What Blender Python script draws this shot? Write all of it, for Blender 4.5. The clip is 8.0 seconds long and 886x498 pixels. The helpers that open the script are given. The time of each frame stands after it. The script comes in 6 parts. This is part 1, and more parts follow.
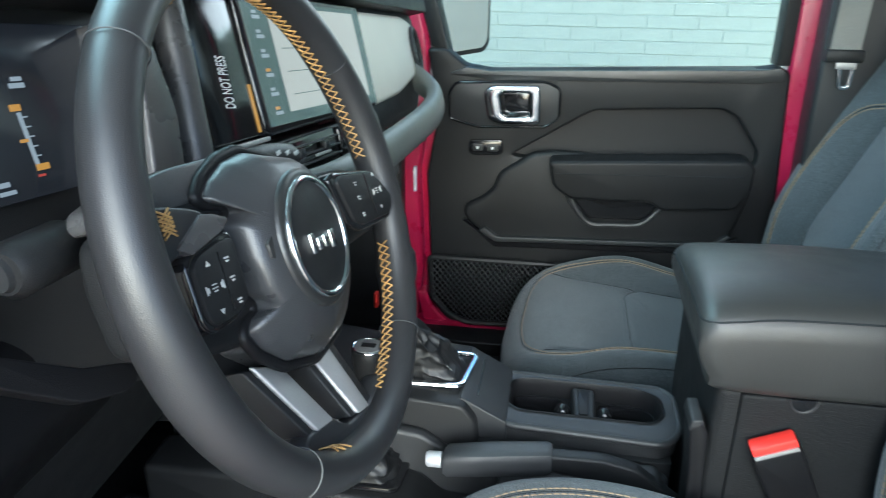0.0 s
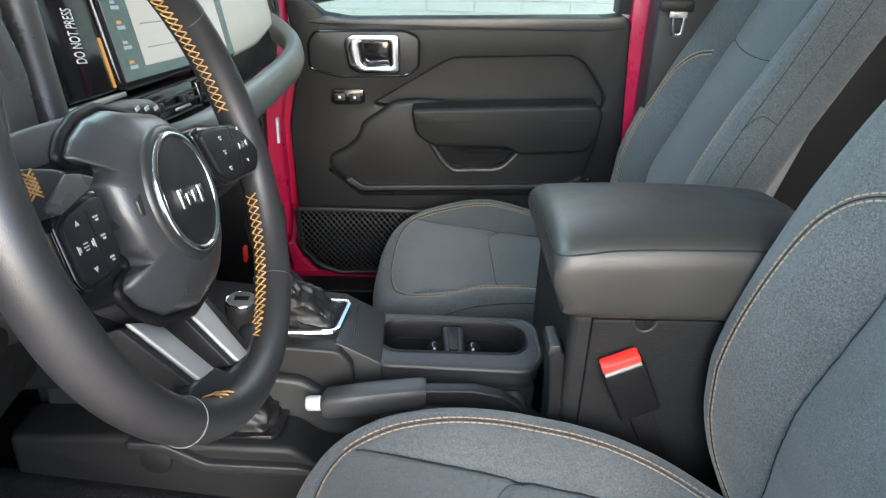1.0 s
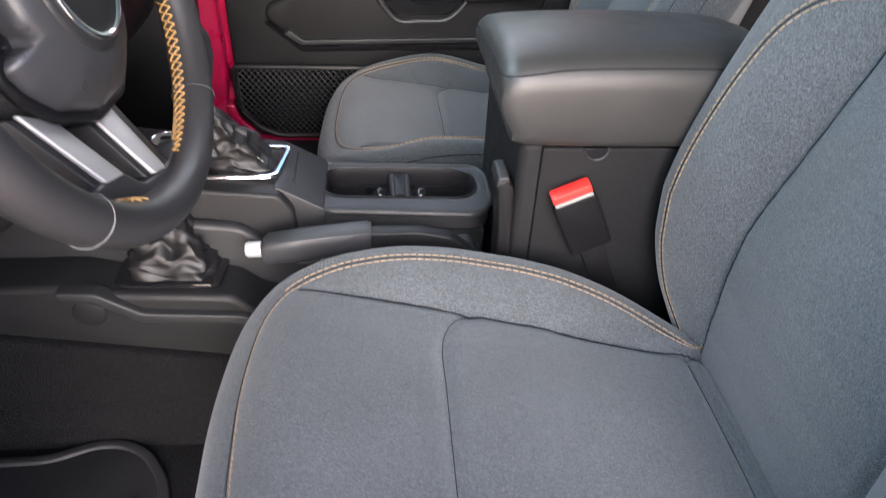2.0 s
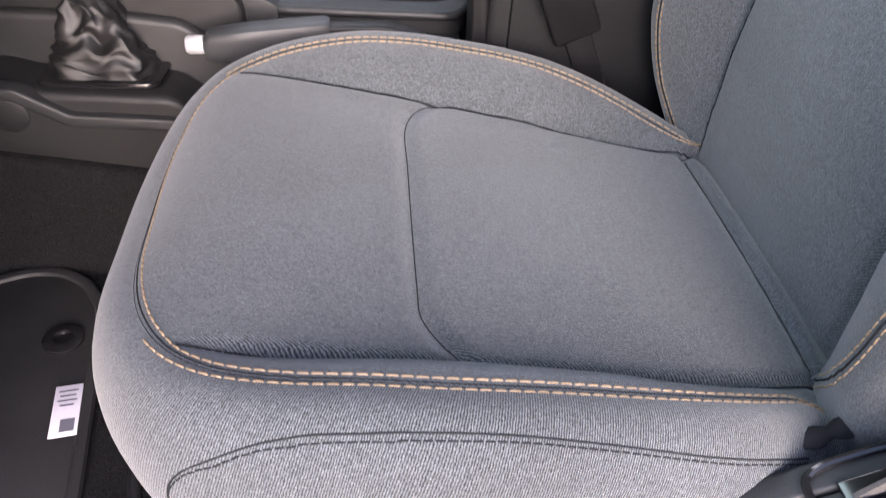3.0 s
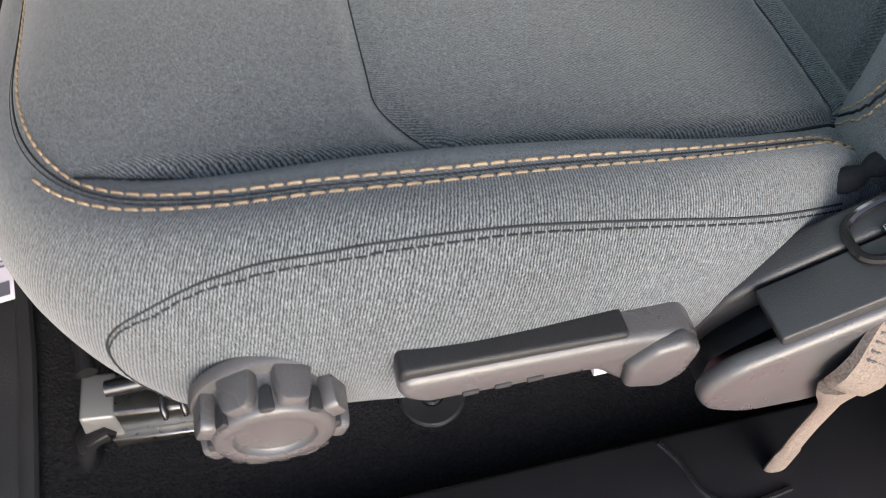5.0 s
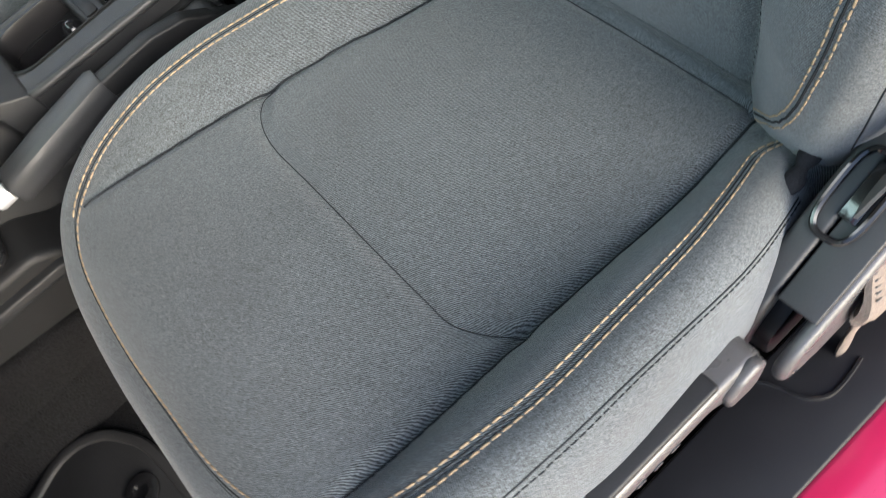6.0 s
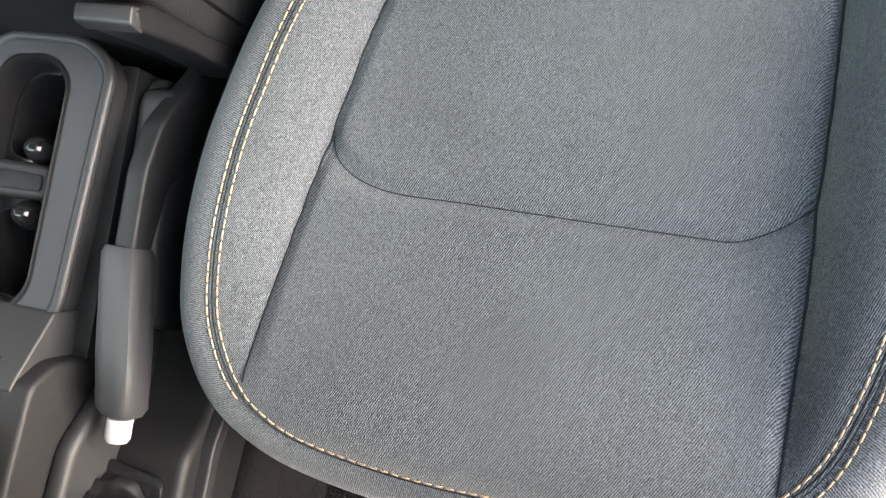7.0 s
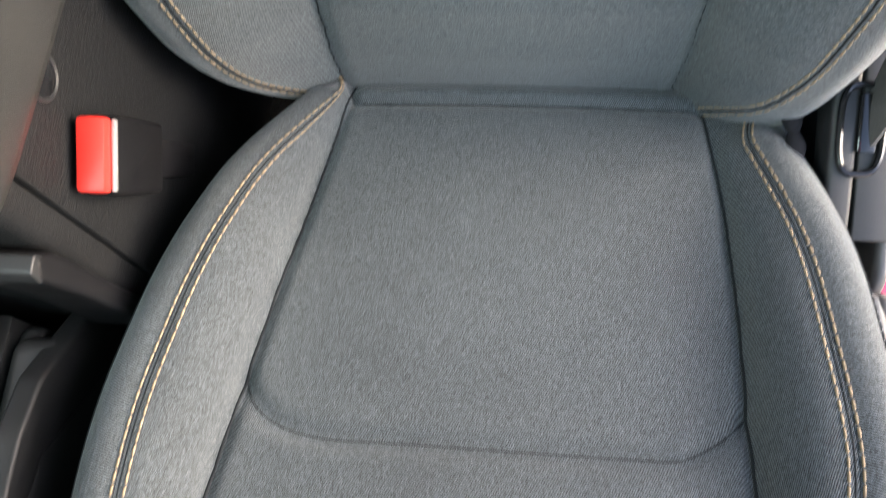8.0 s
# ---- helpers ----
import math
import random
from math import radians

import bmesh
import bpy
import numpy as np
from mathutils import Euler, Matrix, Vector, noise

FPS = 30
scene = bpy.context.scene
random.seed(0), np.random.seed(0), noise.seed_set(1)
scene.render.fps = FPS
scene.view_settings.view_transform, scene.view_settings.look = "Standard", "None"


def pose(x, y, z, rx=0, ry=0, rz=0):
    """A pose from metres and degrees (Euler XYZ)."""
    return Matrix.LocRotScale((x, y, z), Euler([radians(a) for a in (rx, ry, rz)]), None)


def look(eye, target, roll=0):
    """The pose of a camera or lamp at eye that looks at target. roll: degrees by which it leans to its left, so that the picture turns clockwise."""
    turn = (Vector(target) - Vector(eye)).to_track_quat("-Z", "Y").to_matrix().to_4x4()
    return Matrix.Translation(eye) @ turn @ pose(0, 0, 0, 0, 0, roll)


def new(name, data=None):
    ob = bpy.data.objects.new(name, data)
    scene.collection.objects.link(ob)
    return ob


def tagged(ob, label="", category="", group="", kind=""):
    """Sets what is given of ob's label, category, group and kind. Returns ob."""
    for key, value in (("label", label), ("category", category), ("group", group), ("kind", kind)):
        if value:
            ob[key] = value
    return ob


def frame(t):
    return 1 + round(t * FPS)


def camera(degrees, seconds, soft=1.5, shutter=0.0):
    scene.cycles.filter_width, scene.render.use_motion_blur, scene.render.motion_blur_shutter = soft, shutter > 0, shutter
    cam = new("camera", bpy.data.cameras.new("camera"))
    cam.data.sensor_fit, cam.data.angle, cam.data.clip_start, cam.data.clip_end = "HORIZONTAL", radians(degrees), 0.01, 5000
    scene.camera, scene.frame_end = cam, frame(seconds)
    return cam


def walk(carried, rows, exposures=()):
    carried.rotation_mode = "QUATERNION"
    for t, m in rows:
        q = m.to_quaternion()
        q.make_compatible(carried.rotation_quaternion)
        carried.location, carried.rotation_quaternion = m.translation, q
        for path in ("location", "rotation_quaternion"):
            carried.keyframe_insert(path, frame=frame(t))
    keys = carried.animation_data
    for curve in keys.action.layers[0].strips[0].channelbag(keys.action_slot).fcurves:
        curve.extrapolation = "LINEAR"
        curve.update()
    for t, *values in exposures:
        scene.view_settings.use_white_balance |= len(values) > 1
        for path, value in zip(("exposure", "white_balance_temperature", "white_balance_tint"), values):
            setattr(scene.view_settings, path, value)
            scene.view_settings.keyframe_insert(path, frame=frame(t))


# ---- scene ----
SKY, SUN = 0.18, 0.92
# seconds, stops, kelvin, tint
LIGHT = [(0.0, 1.73, 5050, -1), (0.5, 1.75, 5370, 1), (1.0, 1.97, 5560, 8), (1.5, 2.14, 5650, 13), (3.0, 2.06, 6050, 24), (3.5, 2.0, 6150, 22), (4.0, 1.75, 6300, 20), (5.3, 1.75, 6130, 9), (6.0, 2.07, 6050, 8), (6.5, 2.33, 6100, 9), (7.0, 2.72, 6200, 12), (7.5, 2.66, 6320, 14), (8.0, 2.43, 6330, 13)]
cam = camera(61.10, 8.0, soft=1.05, shutter=0.25)
PATH = [
    (0.0, (-0.1160, -0.8154, 1.4853), (-0.4042, 0.9998, 0.6969), 0.26),
    (0.2, (-0.1104, -0.8353, 1.4907), (-0.2751, 0.9921, 0.7026), 0.32),
    (0.5, (-0.1073, -0.8475, 1.4990), (-0.1740, 0.9775, 0.6836), 0.53),
    (1.0, (-0.1135, -0.8465, 1.4972), (-0.0481, 0.936, 0.5925), 2.17),
    (1.5, (-0.1071, -0.8412, 1.474), (0.0354, 0.8656, 0.4413), 2.46),
    (1.7, (-0.106, -0.8391, 1.4595), (0.0619, 0.8302, 0.3707), 2.65),
    (2.8, (-0.0666, -0.8551, 1.2658), (0.1348, 0.7029, 0.0279), 3.93),
    (3.0, (-0.065, -0.8548, 1.2434), (0.1412, 0.6684, -0.0362), 4.15),
    (3.5, (-0.06, -0.846, 1.1936), (0.1532, 0.5582, -0.2145), 3.94),
    (4.0, (-0.0623, -0.8473, 1.1271), (0.1927, 0.528, -0.3024), 4.75),
    (4.2, (-0.061, -0.843, 1.1164), (0.1996, 0.5069, -0.3361), 4.56),
    (5.3, (-0.0600, -0.7899, 1.2321), (0.1767, 0.2993, -0.4286), -7.36),
    (5.5, (-0.0544, -0.7814, 1.2757), (0.1739, 0.3117, -0.3835), -14.22),
    (5.8, (-0.0568, -0.7631, 1.3285), (0.1948, 0.3209, -0.3330), -24.69),
    (6.0, (-0.0476, -0.7237, 1.3662), (0.1482, 0.2481, -0.3708), -34.24),
    (6.2, (-0.0529, -0.6781, 1.3942), (0.1235, 0.2052, -0.3820), -43.08),
    (6.5, (-0.0716, -0.5372, 1.4299), (0.0822, 0.0742, -0.4682), -52.78),
    (7.0, (-0.0789, -0.4583, 1.3955), (-0.0157, 0.0821, -0.5291), -74.07),
    (7.5, (-0.0885, -0.4434, 1.3802), (0.1462, 0.01, -0.5535), -58.82),
    (8.0, (-0.0701, -0.3929, 1.3922), (0.5947, -0.2185, -0.486), -11.64),
]
walk(cam, [(t, look(eye, target, roll)) for t, eye, target, roll in PATH], LIGHT)

# ---- daylight ----
world = bpy.data.worlds.new("world")
scene.world = world
world.use_nodes = True
wn = world.node_tree
sky = wn.nodes.new("ShaderNodeTexSky")
sky.sky_type = "NISHITA"
sky.sun_disc = False
sky.sun_elevation = radians(25)
sky.sun_rotation = radians(175)
sky.air_density = 1.0
sky.dust_density = 2.5
wn.links.new(sky.outputs[0], wn.nodes["Background"].inputs[0])
wn.nodes["Background"].inputs[1].default_value = SKY
sun = new("sun", bpy.data.lights.new("sun", "SUN"))
sun.data.energy = SUN
sun.data.angle = radians(50)
sun.data.color = (1.0, 0.95, 0.89)
sun.matrix_world = look((0.35, -3.95, 1.85), (0, 0, 0))

# the sky's light that the tinted windscreen lets in
screen_light = new("windscreen_light", bpy.data.lights.new("windscreen_light", "AREA"))
screen_light.data.shape = "RECTANGLE"
screen_light.data.size, screen_light.data.size_y = 1.20, 0.30
screen_light.data.energy = 3.2
screen_light.data.color = (0.74, 0.98, 0.90)
screen_light.matrix_world = look((-0.57, 0.0, 1.71), (0.40, 0.0, 1.05))

# and the light of the sky and the white wall at the top of the passenger's window
side_light = new("side_window_light", bpy.data.lights.new("side_window_light", "AREA"))
side_light.data.shape = "RECTANGLE"
side_light.data.size, side_light.data.size_y = 0.62, 0.20
side_light.data.energy = 0.8
side_light.data.color = (1.0, 0.95, 0.88)
side_light.matrix_world = look((-0.08, 0.70, 1.655), (0.0, -0.55, 0.92))


# ---- materials ----
def material(name, color, rough=0.5, metal=0.0, spec=0.5, vary=0.12, vary_scale=9.0, grain=0.0, grain_scale=700.0,
             bump=0.0, bump_scale=900.0, coat=0.0, kind="noise"):
    """A surface with stains at a large scale, grain at a small one, and relief."""
    m = bpy.data.materials.new(name)
    m.use_nodes = True
    nt = m.node_tree
    b = nt.nodes["Principled BSDF"]
    b.inputs["Roughness"].default_value = rough
    b.inputs["Metallic"].default_value = metal
    b.inputs["Specular IOR Level"].default_value = spec
    b.inputs["Coat Weight"].default_value = coat
    b.inputs["Coat Roughness"].default_value = 0.06
    co = nt.nodes.new("ShaderNodeTexCoord")

    def noise_fac(scale, detail):
        n = nt.nodes.new("ShaderNodeTexNoise")
        n.inputs["Scale"].default_value = scale
        n.inputs["Detail"].default_value = detail
        nt.links.new(co.outputs["Object"], n.inputs["Vector"])
        return n.outputs["Fac"]

    def mixed(a_col, fac, amount):
        """a_col times a factor that swings by amount round one."""
        r = nt.nodes.new("ShaderNodeMapRange")
        r.inputs["From Min"].default_value, r.inputs["From Max"].default_value = 0.25, 0.75
        r.inputs["To Min"].default_value, r.inputs["To Max"].default_value = 1 - amount, 1 + amount
        nt.links.new(fac, r.inputs["Value"])
        mx = nt.nodes.new("ShaderNodeMix")
        mx.data_type, mx.blend_type = "RGBA", "MULTIPLY"
        mx.inputs["Factor"].default_value = 1.0
        if isinstance(a_col, tuple):
            mx.inputs[6].default_value = (*a_col, 1)
        else:
            nt.links.new(a_col, mx.inputs[6])
        nt.links.new(r.outputs[0], mx.inputs[7])
        return mx.outputs[2]

    col = mixed(color, noise_fac(vary_scale, 5), vary)
    if grain:
        col = mixed(col, noise_fac(grain_scale, 3), grain)
    nt.links.new(col, b.inputs["Base Color"])
    rr = nt.nodes.new("ShaderNodeMapRange")
    rr.inputs["To Min"].default_value, rr.inputs["To Max"].default_value = max(rough - 0.1, 0.02), min(rough + 0.1, 1)
    nt.links.new(noise_fac(vary_scale * 4, 4), rr.inputs["Value"])
    nt.links.new(rr.outputs[0], b.inputs["Roughness"])
    if bump:
        bp = nt.nodes.new("ShaderNodeBump")
        bp.inputs["Strength"].default_value = 1.0
        bp.inputs["Distance"].default_value = bump
        if kind == "leather":
            v = nt.nodes.new("ShaderNodeTexVoronoi")
            v.feature = "DISTANCE_TO_EDGE"
            v.inputs["Scale"].default_value = bump_scale
            nt.links.new(co.outputs["Object"], v.inputs["Vector"])
            nt.links.new(v.outputs["Distance"], bp.inputs["Height"])
        elif kind == "hide":
            n = nt.nodes.new("ShaderNodeTexNoise")
            n.inputs["Scale"].default_value = bump_scale
            n.inputs["Detail"].default_value = 3
            mp = nt.nodes.new("ShaderNodeMapping")
            mp.inputs["Scale"].default_value = (0.22, 1.0, 1.5)
            nt.links.new(co.outputs["Object"], mp.inputs["Vector"])
            nt.links.new(mp.outputs[0], n.inputs["Vector"])
            nt.links.new(n.outputs["Fac"], bp.inputs["Height"])
        else:
            nt.links.new(noise_fac(bump_scale, 3), bp.inputs["Height"])
        nt.links.new(bp.outputs[0], b.inputs["Normal"])
    return m


def fabric(name, dark, light, period, rib=0.29):
    """Twill cloth: fine ribs along the weave's v, mottled yarn, soft sheen."""
    m = bpy.data.materials.new(name)
    m.use_nodes = True
    nt = m.node_tree
    b = nt.nodes["Principled BSDF"]
    b.inputs["Roughness"].default_value = 0.85
    b.inputs["Specular IOR Level"].default_value = 0.25
    b.inputs["Sheen Weight"].default_value = 0.26
    b.inputs["Sheen Roughness"].default_value = 0.5
    co = nt.nodes.new("ShaderNodeTexCoord")
    yarn = nt.nodes.new("ShaderNodeTexNoise")
    yarn.inputs["Scale"].default_value = 420
    yarn.inputs["Detail"].default_value = 2
    nt.links.new(co.outputs["Object"], yarn.inputs["Vector"])
    across = nt.nodes.new("ShaderNodeVectorMath")
    across.operation = "DOT_PRODUCT"
    across.inputs[1].default_value = (2 * math.pi / period, 0.0, 0.0)
    nt.links.new(co.outputs["UV"], across.inputs[0])
    phase = nt.nodes.new("ShaderNodeMath")
    phase.operation = "MULTIPLY_ADD"
    phase.inputs[1].default_value = 5.6
    nt.links.new(yarn.outputs["Fac"], phase.inputs[0])
    nt.links.new(across.outputs["Value"], phase.inputs[2])
    w = nt.nodes.new("ShaderNodeMath")
    w.operation = "SINE"
    nt.links.new(phase.outputs[0], w.inputs[0])
    n = nt.nodes.new("ShaderNodeTexNoise")
    n.inputs["Scale"].default_value = 1050
    n.inputs["Detail"].default_value = 3
    st = nt.nodes.new("ShaderNodeMapping")
    st.inputs["Scale"].default_value = (0.8, 1.0, 0.8)
    nt.links.new(co.outputs["Object"], st.inputs["Vector"])
    nt.links.new(st.outputs[0], n.inputs["Vector"])
    slub = nt.nodes.new("ShaderNodeTexNoise")
    slub.inputs["Scale"].default_value = 500
    slub.inputs["Detail"].default_value = 4
    slub.inputs["Roughness"].default_value = 0.7
    lay = nt.nodes.new("ShaderNodeMapping")
    lay.inputs["Scale"].default_value = (0.75, 0.95, 0.75)
    nt.links.new(co.outputs["Object"], lay.inputs["Vector"])
    nt.links.new(lay.outputs[0], slub.inputs["Vector"])
    big = nt.nodes.new("ShaderNodeTexNoise")
    big.inputs["Scale"].default_value = 7
    big.inputs["Detail"].default_value = 6
    nt.links.new(co.outputs["Object"], big.inputs["Vector"])
    add = nt.nodes.new("ShaderNodeMath")
    add.operation = "MULTIPLY_ADD"
    add.inputs[1].default_value = rib
    nt.links.new(w.outputs[0], add.inputs[0])
    soft = nt.nodes.new("ShaderNodeMath")
    soft.operation = "MULTIPLY"
    soft.inputs[1].default_value = 1.0
    nt.links.new(n.outputs["Fac"], soft.inputs[0])
    nt.links.new(soft.outputs[0], add.inputs[2])
    ramp = nt.nodes.new("ShaderNodeMapRange")
    ramp.inputs["From Min"].default_value, ramp.inputs["From Max"].default_value = 0.12, 0.88
    nt.links.new(add.outputs[0], ramp.inputs["Value"])
    mx = nt.nodes.new("ShaderNodeMix")
    mx.data_type = "RGBA"
    mx.inputs[6].default_value, mx.inputs[7].default_value = (*dark, 1), (*light, 1)
    nt.links.new(ramp.outputs[0], mx.inputs[0])
    heather = nt.nodes.new("ShaderNodeMapRange")
    heather.inputs["From Min"].default_value, heather.inputs["From Max"].default_value = 0.3, 0.7
    heather.inputs["To Min"].default_value, heather.inputs["To Max"].default_value = 0.60, 1.40
    nt.links.new(slub.outputs["Fac"], heather.inputs["Value"])
    flecked = nt.nodes.new("ShaderNodeMix")
    flecked.data_type, flecked.blend_type = "RGBA", "MULTIPLY"
    flecked.inputs["Factor"].default_value = 1.0
    nt.links.new(mx.outputs[2], flecked.inputs[6])
    nt.links.new(heather.outputs[0], flecked.inputs[7])
    mul = nt.nodes.new("ShaderNodeMix")
    mul.data_type, mul.blend_type = "RGBA", "MULTIPLY"
    mul.inputs["Factor"].default_value = 1.0
    r2 = nt.nodes.new("ShaderNodeMapRange")
    r2.inputs["From Min"].default_value, r2.inputs["From Max"].default_value = 0.3, 0.7
    r2.inputs["To Min"].default_value, r2.inputs["To Max"].default_value = 0.86, 1.12
    nt.links.new(big.outputs["Fac"], r2.inputs["Value"])
    nt.links.new(flecked.outputs[2], mul.inputs[6])
    nt.links.new(r2.outputs[0], mul.inputs[7])
    nt.links.new(mul.outputs[2], b.inputs["Base Color"])
    bp = nt.nodes.new("ShaderNodeBump")
    bp.inputs["Distance"].default_value = 0.0005
    bp.inputs["Strength"].default_value = 0.8
    nt.links.new(add.outputs[0], bp.inputs["Height"])
    nt.links.new(bp.outputs[0], b.inputs["Normal"])
    return m


def glowing(name, color, strength):
    m = bpy.data.materials.new(name)
    m.use_nodes = True
    b = m.node_tree.nodes["Principled BSDF"]
    b.inputs["Base Color"].default_value = (0.02, 0.02, 0.02, 1)
    b.inputs["Roughness"].default_value = 0.15
    b.inputs["Emission Color"].default_value = (*color, 1)
    b.inputs["Emission Strength"].default_value = strength
    return m


CLOTH = fabric("seat_cloth", (0.0048, 0.006, 0.007), (0.117, 0.132, 0.142), 0.00145)
CLOTH_BACK = fabric("backrest_cloth", (0.0048, 0.006, 0.007), (0.117, 0.132, 0.142), 0.00145, 0.13)
# dark thread; tubes of it also colour in the shade of seam creases
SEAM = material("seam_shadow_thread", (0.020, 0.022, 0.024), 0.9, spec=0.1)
THREAD = material("tan_thread", (0.25, 0.183, 0.112), 0.7, grain=0.3, grain_scale=1500, vary=0.2, vary_scale=60)
GOLD = material("golden_thread", (0.36, 0.215, 0.070), 0.6, grain=0.3, grain_scale=1500, vary=0.2, vary_scale=60)
THREAD_GREY = material("grey_thread", (0.10, 0.103, 0.10), 0.7, grain=0.2, grain_scale=1500)
THREAD_DARK = material("dark_grey_thread", (0.05, 0.052, 0.055), 0.8)
PLASTIC = material("black_grained_plastic", (0.0135, 0.0138, 0.0146), 0.44, spec=0.26, grain=0.15, bump=0.00025, bump_scale=1300)
BIN_PLASTIC = material("black_hide_grained_plastic", (0.0095, 0.010, 0.0108), 0.6, spec=0.16, grain=0.15, bump=0.0006, bump_scale=600, kind="hide")
PLASTIC_SOFT = material("charcoal_moulded_plastic", (0.0225, 0.0232, 0.0245), 0.42, spec=0.34, grain=0.12, bump=0.0002, bump_scale=1500)
DASH_SOFT = material("dark_grey_soft_plastic", (0.098, 0.108, 0.102), 0.42, grain=0.12, bump=0.0002, bump_scale=1500)
PLASTIC_GREY = material("grey_moulded_plastic", (0.060, 0.059, 0.060), 0.29, grain=0.12, bump=0.0002, bump_scale=1500)
GLOSS = material("gloss_black_plastic", (0.010, 0.010, 0.011), 0.12, vary=0.05)
LEATHER = material("black_leather", (0.022, 0.022, 0.0235), 0.40, bump=0.00012, bump_scale=900, kind="leather", vary=0.18)
BOOT = material("black_boot_leather", (0.0084, 0.0084, 0.0090), 0.48, bump=0.0002, bump_scale=700, kind="leather", vary=0.2)
BLACK_CLOTH = material("black_cloth", (0.012, 0.012, 0.014), 0.9, spec=0.15, grain=0.3, bump=0.0004, bump_scale=900)
AIRBAG = material("black_moulded_vinyl", (0.034, 0.035, 0.038), 0.31, bump=0.00018, bump_scale=650, kind="leather", vary=0.15)
LID_VINYL = material("black_padded_vinyl", (0.026, 0.026, 0.0252), 0.42, spec=0.45, bump=0.0002, bump_scale=650, kind="leather", vary=0.15)
ZINC = material("dull_zinc_plate", (0.15, 0.15, 0.15), 0.5, metal=0.5, vary=0.1, vary_scale=30)
VINYL = material("black_vinyl", (0.020, 0.0205, 0.021), 0.33, bump=0.00018, bump_scale=650, kind="leather", vary=0.15)
CARPET = material("black_carpet", (0.009, 0.009, 0.0098), 0.95, spec=0.1, grain=0.55, grain_scale=420, bump=0.003, bump_scale=420)
RUBBER = material("black_rubber_mat", (0.016, 0.016, 0.017), 0.62, grain=0.15, vary=0.35, vary_scale=14, bump=0.0004, bump_scale=500)
CHROME = material("chrome", (0.75, 0.76, 0.78), 0.14, metal=1.0, vary=0.04)
SATIN = material("satin_silver", (0.36, 0.355, 0.35), 0.44, metal=0.45, vary=0.06, grain=0.05)
STEEL = material("bare_steel", (0.27, 0.265, 0.25), 0.30, metal=1.0, vary=0.15, vary_scale=30)
PAINT = material("magenta_red_paint", (0.37, 0.007, 0.055), 0.3, vary=0.06, coat=1.0, grain=0.06, grain_scale=2500)
RED = material("red_button_plastic", (0.75, 0.035, 0.025), 0.4, vary=0.08, vary_scale=40)
BELT = material("seat_belt_webbing", (0.075, 0.072, 0.07), 0.8, grain=0.35, grain_scale=900, bump=0.0005, bump_scale=900)
BELT_GREY = material("grey_belt_webbing", (0.20, 0.195, 0.18), 0.75, grain=0.35, grain_scale=900, bump=0.0005, bump_scale=900)
# lit copy of the belt webbing, the beige daylight mixed into its colour
BELT_LIT = material("worn_beige_lit_webbing", (0.13, 0.105, 0.088), 0.8, grain=0.4, grain_scale=700, bump=0.0006, bump_scale=700)
SILVER_PANEL = material("silver_grey_dash_panel", (0.62, 0.61, 0.54), 0.40, metal=0.1, vary=0.08)
PAPER = material("lilac_white_label", (0.66, 0.63, 0.72), 0.6, vary=0.06)
INK = material("grey_ink", (0.12, 0.12, 0.15), 0.7)
BUTTON = material("silver_button", (0.62, 0.63, 0.65), 0.35, metal=0.4, vary=0.04)
WHITE_MARK = material("white_marking", (0.75, 0.76, 0.76), 0.6, vary=0.04)
HEADLINER = material("grey_headliner", (0.20, 0.20, 0.19), 0.95, grain=0.2, bump=0.0008, bump_scale=600)
MARK_GREY = material("grey_white_marking", (0.42, 0.43, 0.43), 0.6, vary=0.05)
SILL_BLACK = material("black_sill_plastic", (0.008, 0.008, 0.009), 0.42, spec=0.2, grain=0.15, bump=0.0002, bump_scale=1300)
BRAKE_GRIP = material("grey_black_grip_plastic", (0.032, 0.033, 0.035), 0.46, grain=0.12, bump=0.0002, bump_scale=1200)
DOOR_PAD = material("black_door_pad", (0.0095, 0.0098, 0.0105), 0.46, spec=0.2, bump=0.00018, bump_scale=650, kind="leather", vary=0.15)
MIRROR = material("tinted_mirror", (0.42, 0.46, 0.45), 0.03, metal=1.0, vary=0.02)
BRICK = material("white_painted_brick", (0.195, 0.225, 0.207), 0.85, vary=0.10, vary_scale=5, grain=0.08, grain_scale=90, bump=0.004, bump_scale=60)
MORTAR = material("white_painted_mortar", (0.175, 0.203, 0.187), 0.9, vary=0.12, vary_scale=6, grain=0.1, grain_scale=120, bump=0.003, bump_scale=120)
# pale and tinted warm, so the ground throws beige light on the seat's side
CONCRETE = material("warm_bounce_concrete", (0.62, 0.48, 0.34), 0.9, vary=0.2, vary_scale=1.5, grain=0.15, grain_scale=200, bump=0.002, bump_scale=150)
SCREEN_PAGE = glowing("screen_page", (1.0, 0.87, 0.70), 0.150)
SCREEN_GREEN = glowing("screen_side_strip", (0.06, 0.10, 0.085), 0.180)
SCREEN_DARK = glowing("gauge_screen", (0.004, 0.006, 0.012), 0.180)
AMBER = glowing("amber_gauge", (1.0, 0.42, 0.03), 0.164)
WHITE_GLOW = glowing("white_gauge_marks", (0.7, 0.72, 0.72), 0.131)
RED_GLOW = glowing("red_gauge_mark", (0.8, 0.06, 0.03), 0.164)

GLASS = bpy.data.materials.new("window_glass")
GLASS.use_nodes = True
_g = GLASS.node_tree.nodes["Principled BSDF"]
_g.inputs["Transmission Weight"].default_value = 1.0
_g.inputs["Roughness"].default_value = 0.0
_g.inputs["IOR"].default_value = 1.1
_g.inputs["Base Color"].default_value = (0.80, 0.90, 0.87, 1)


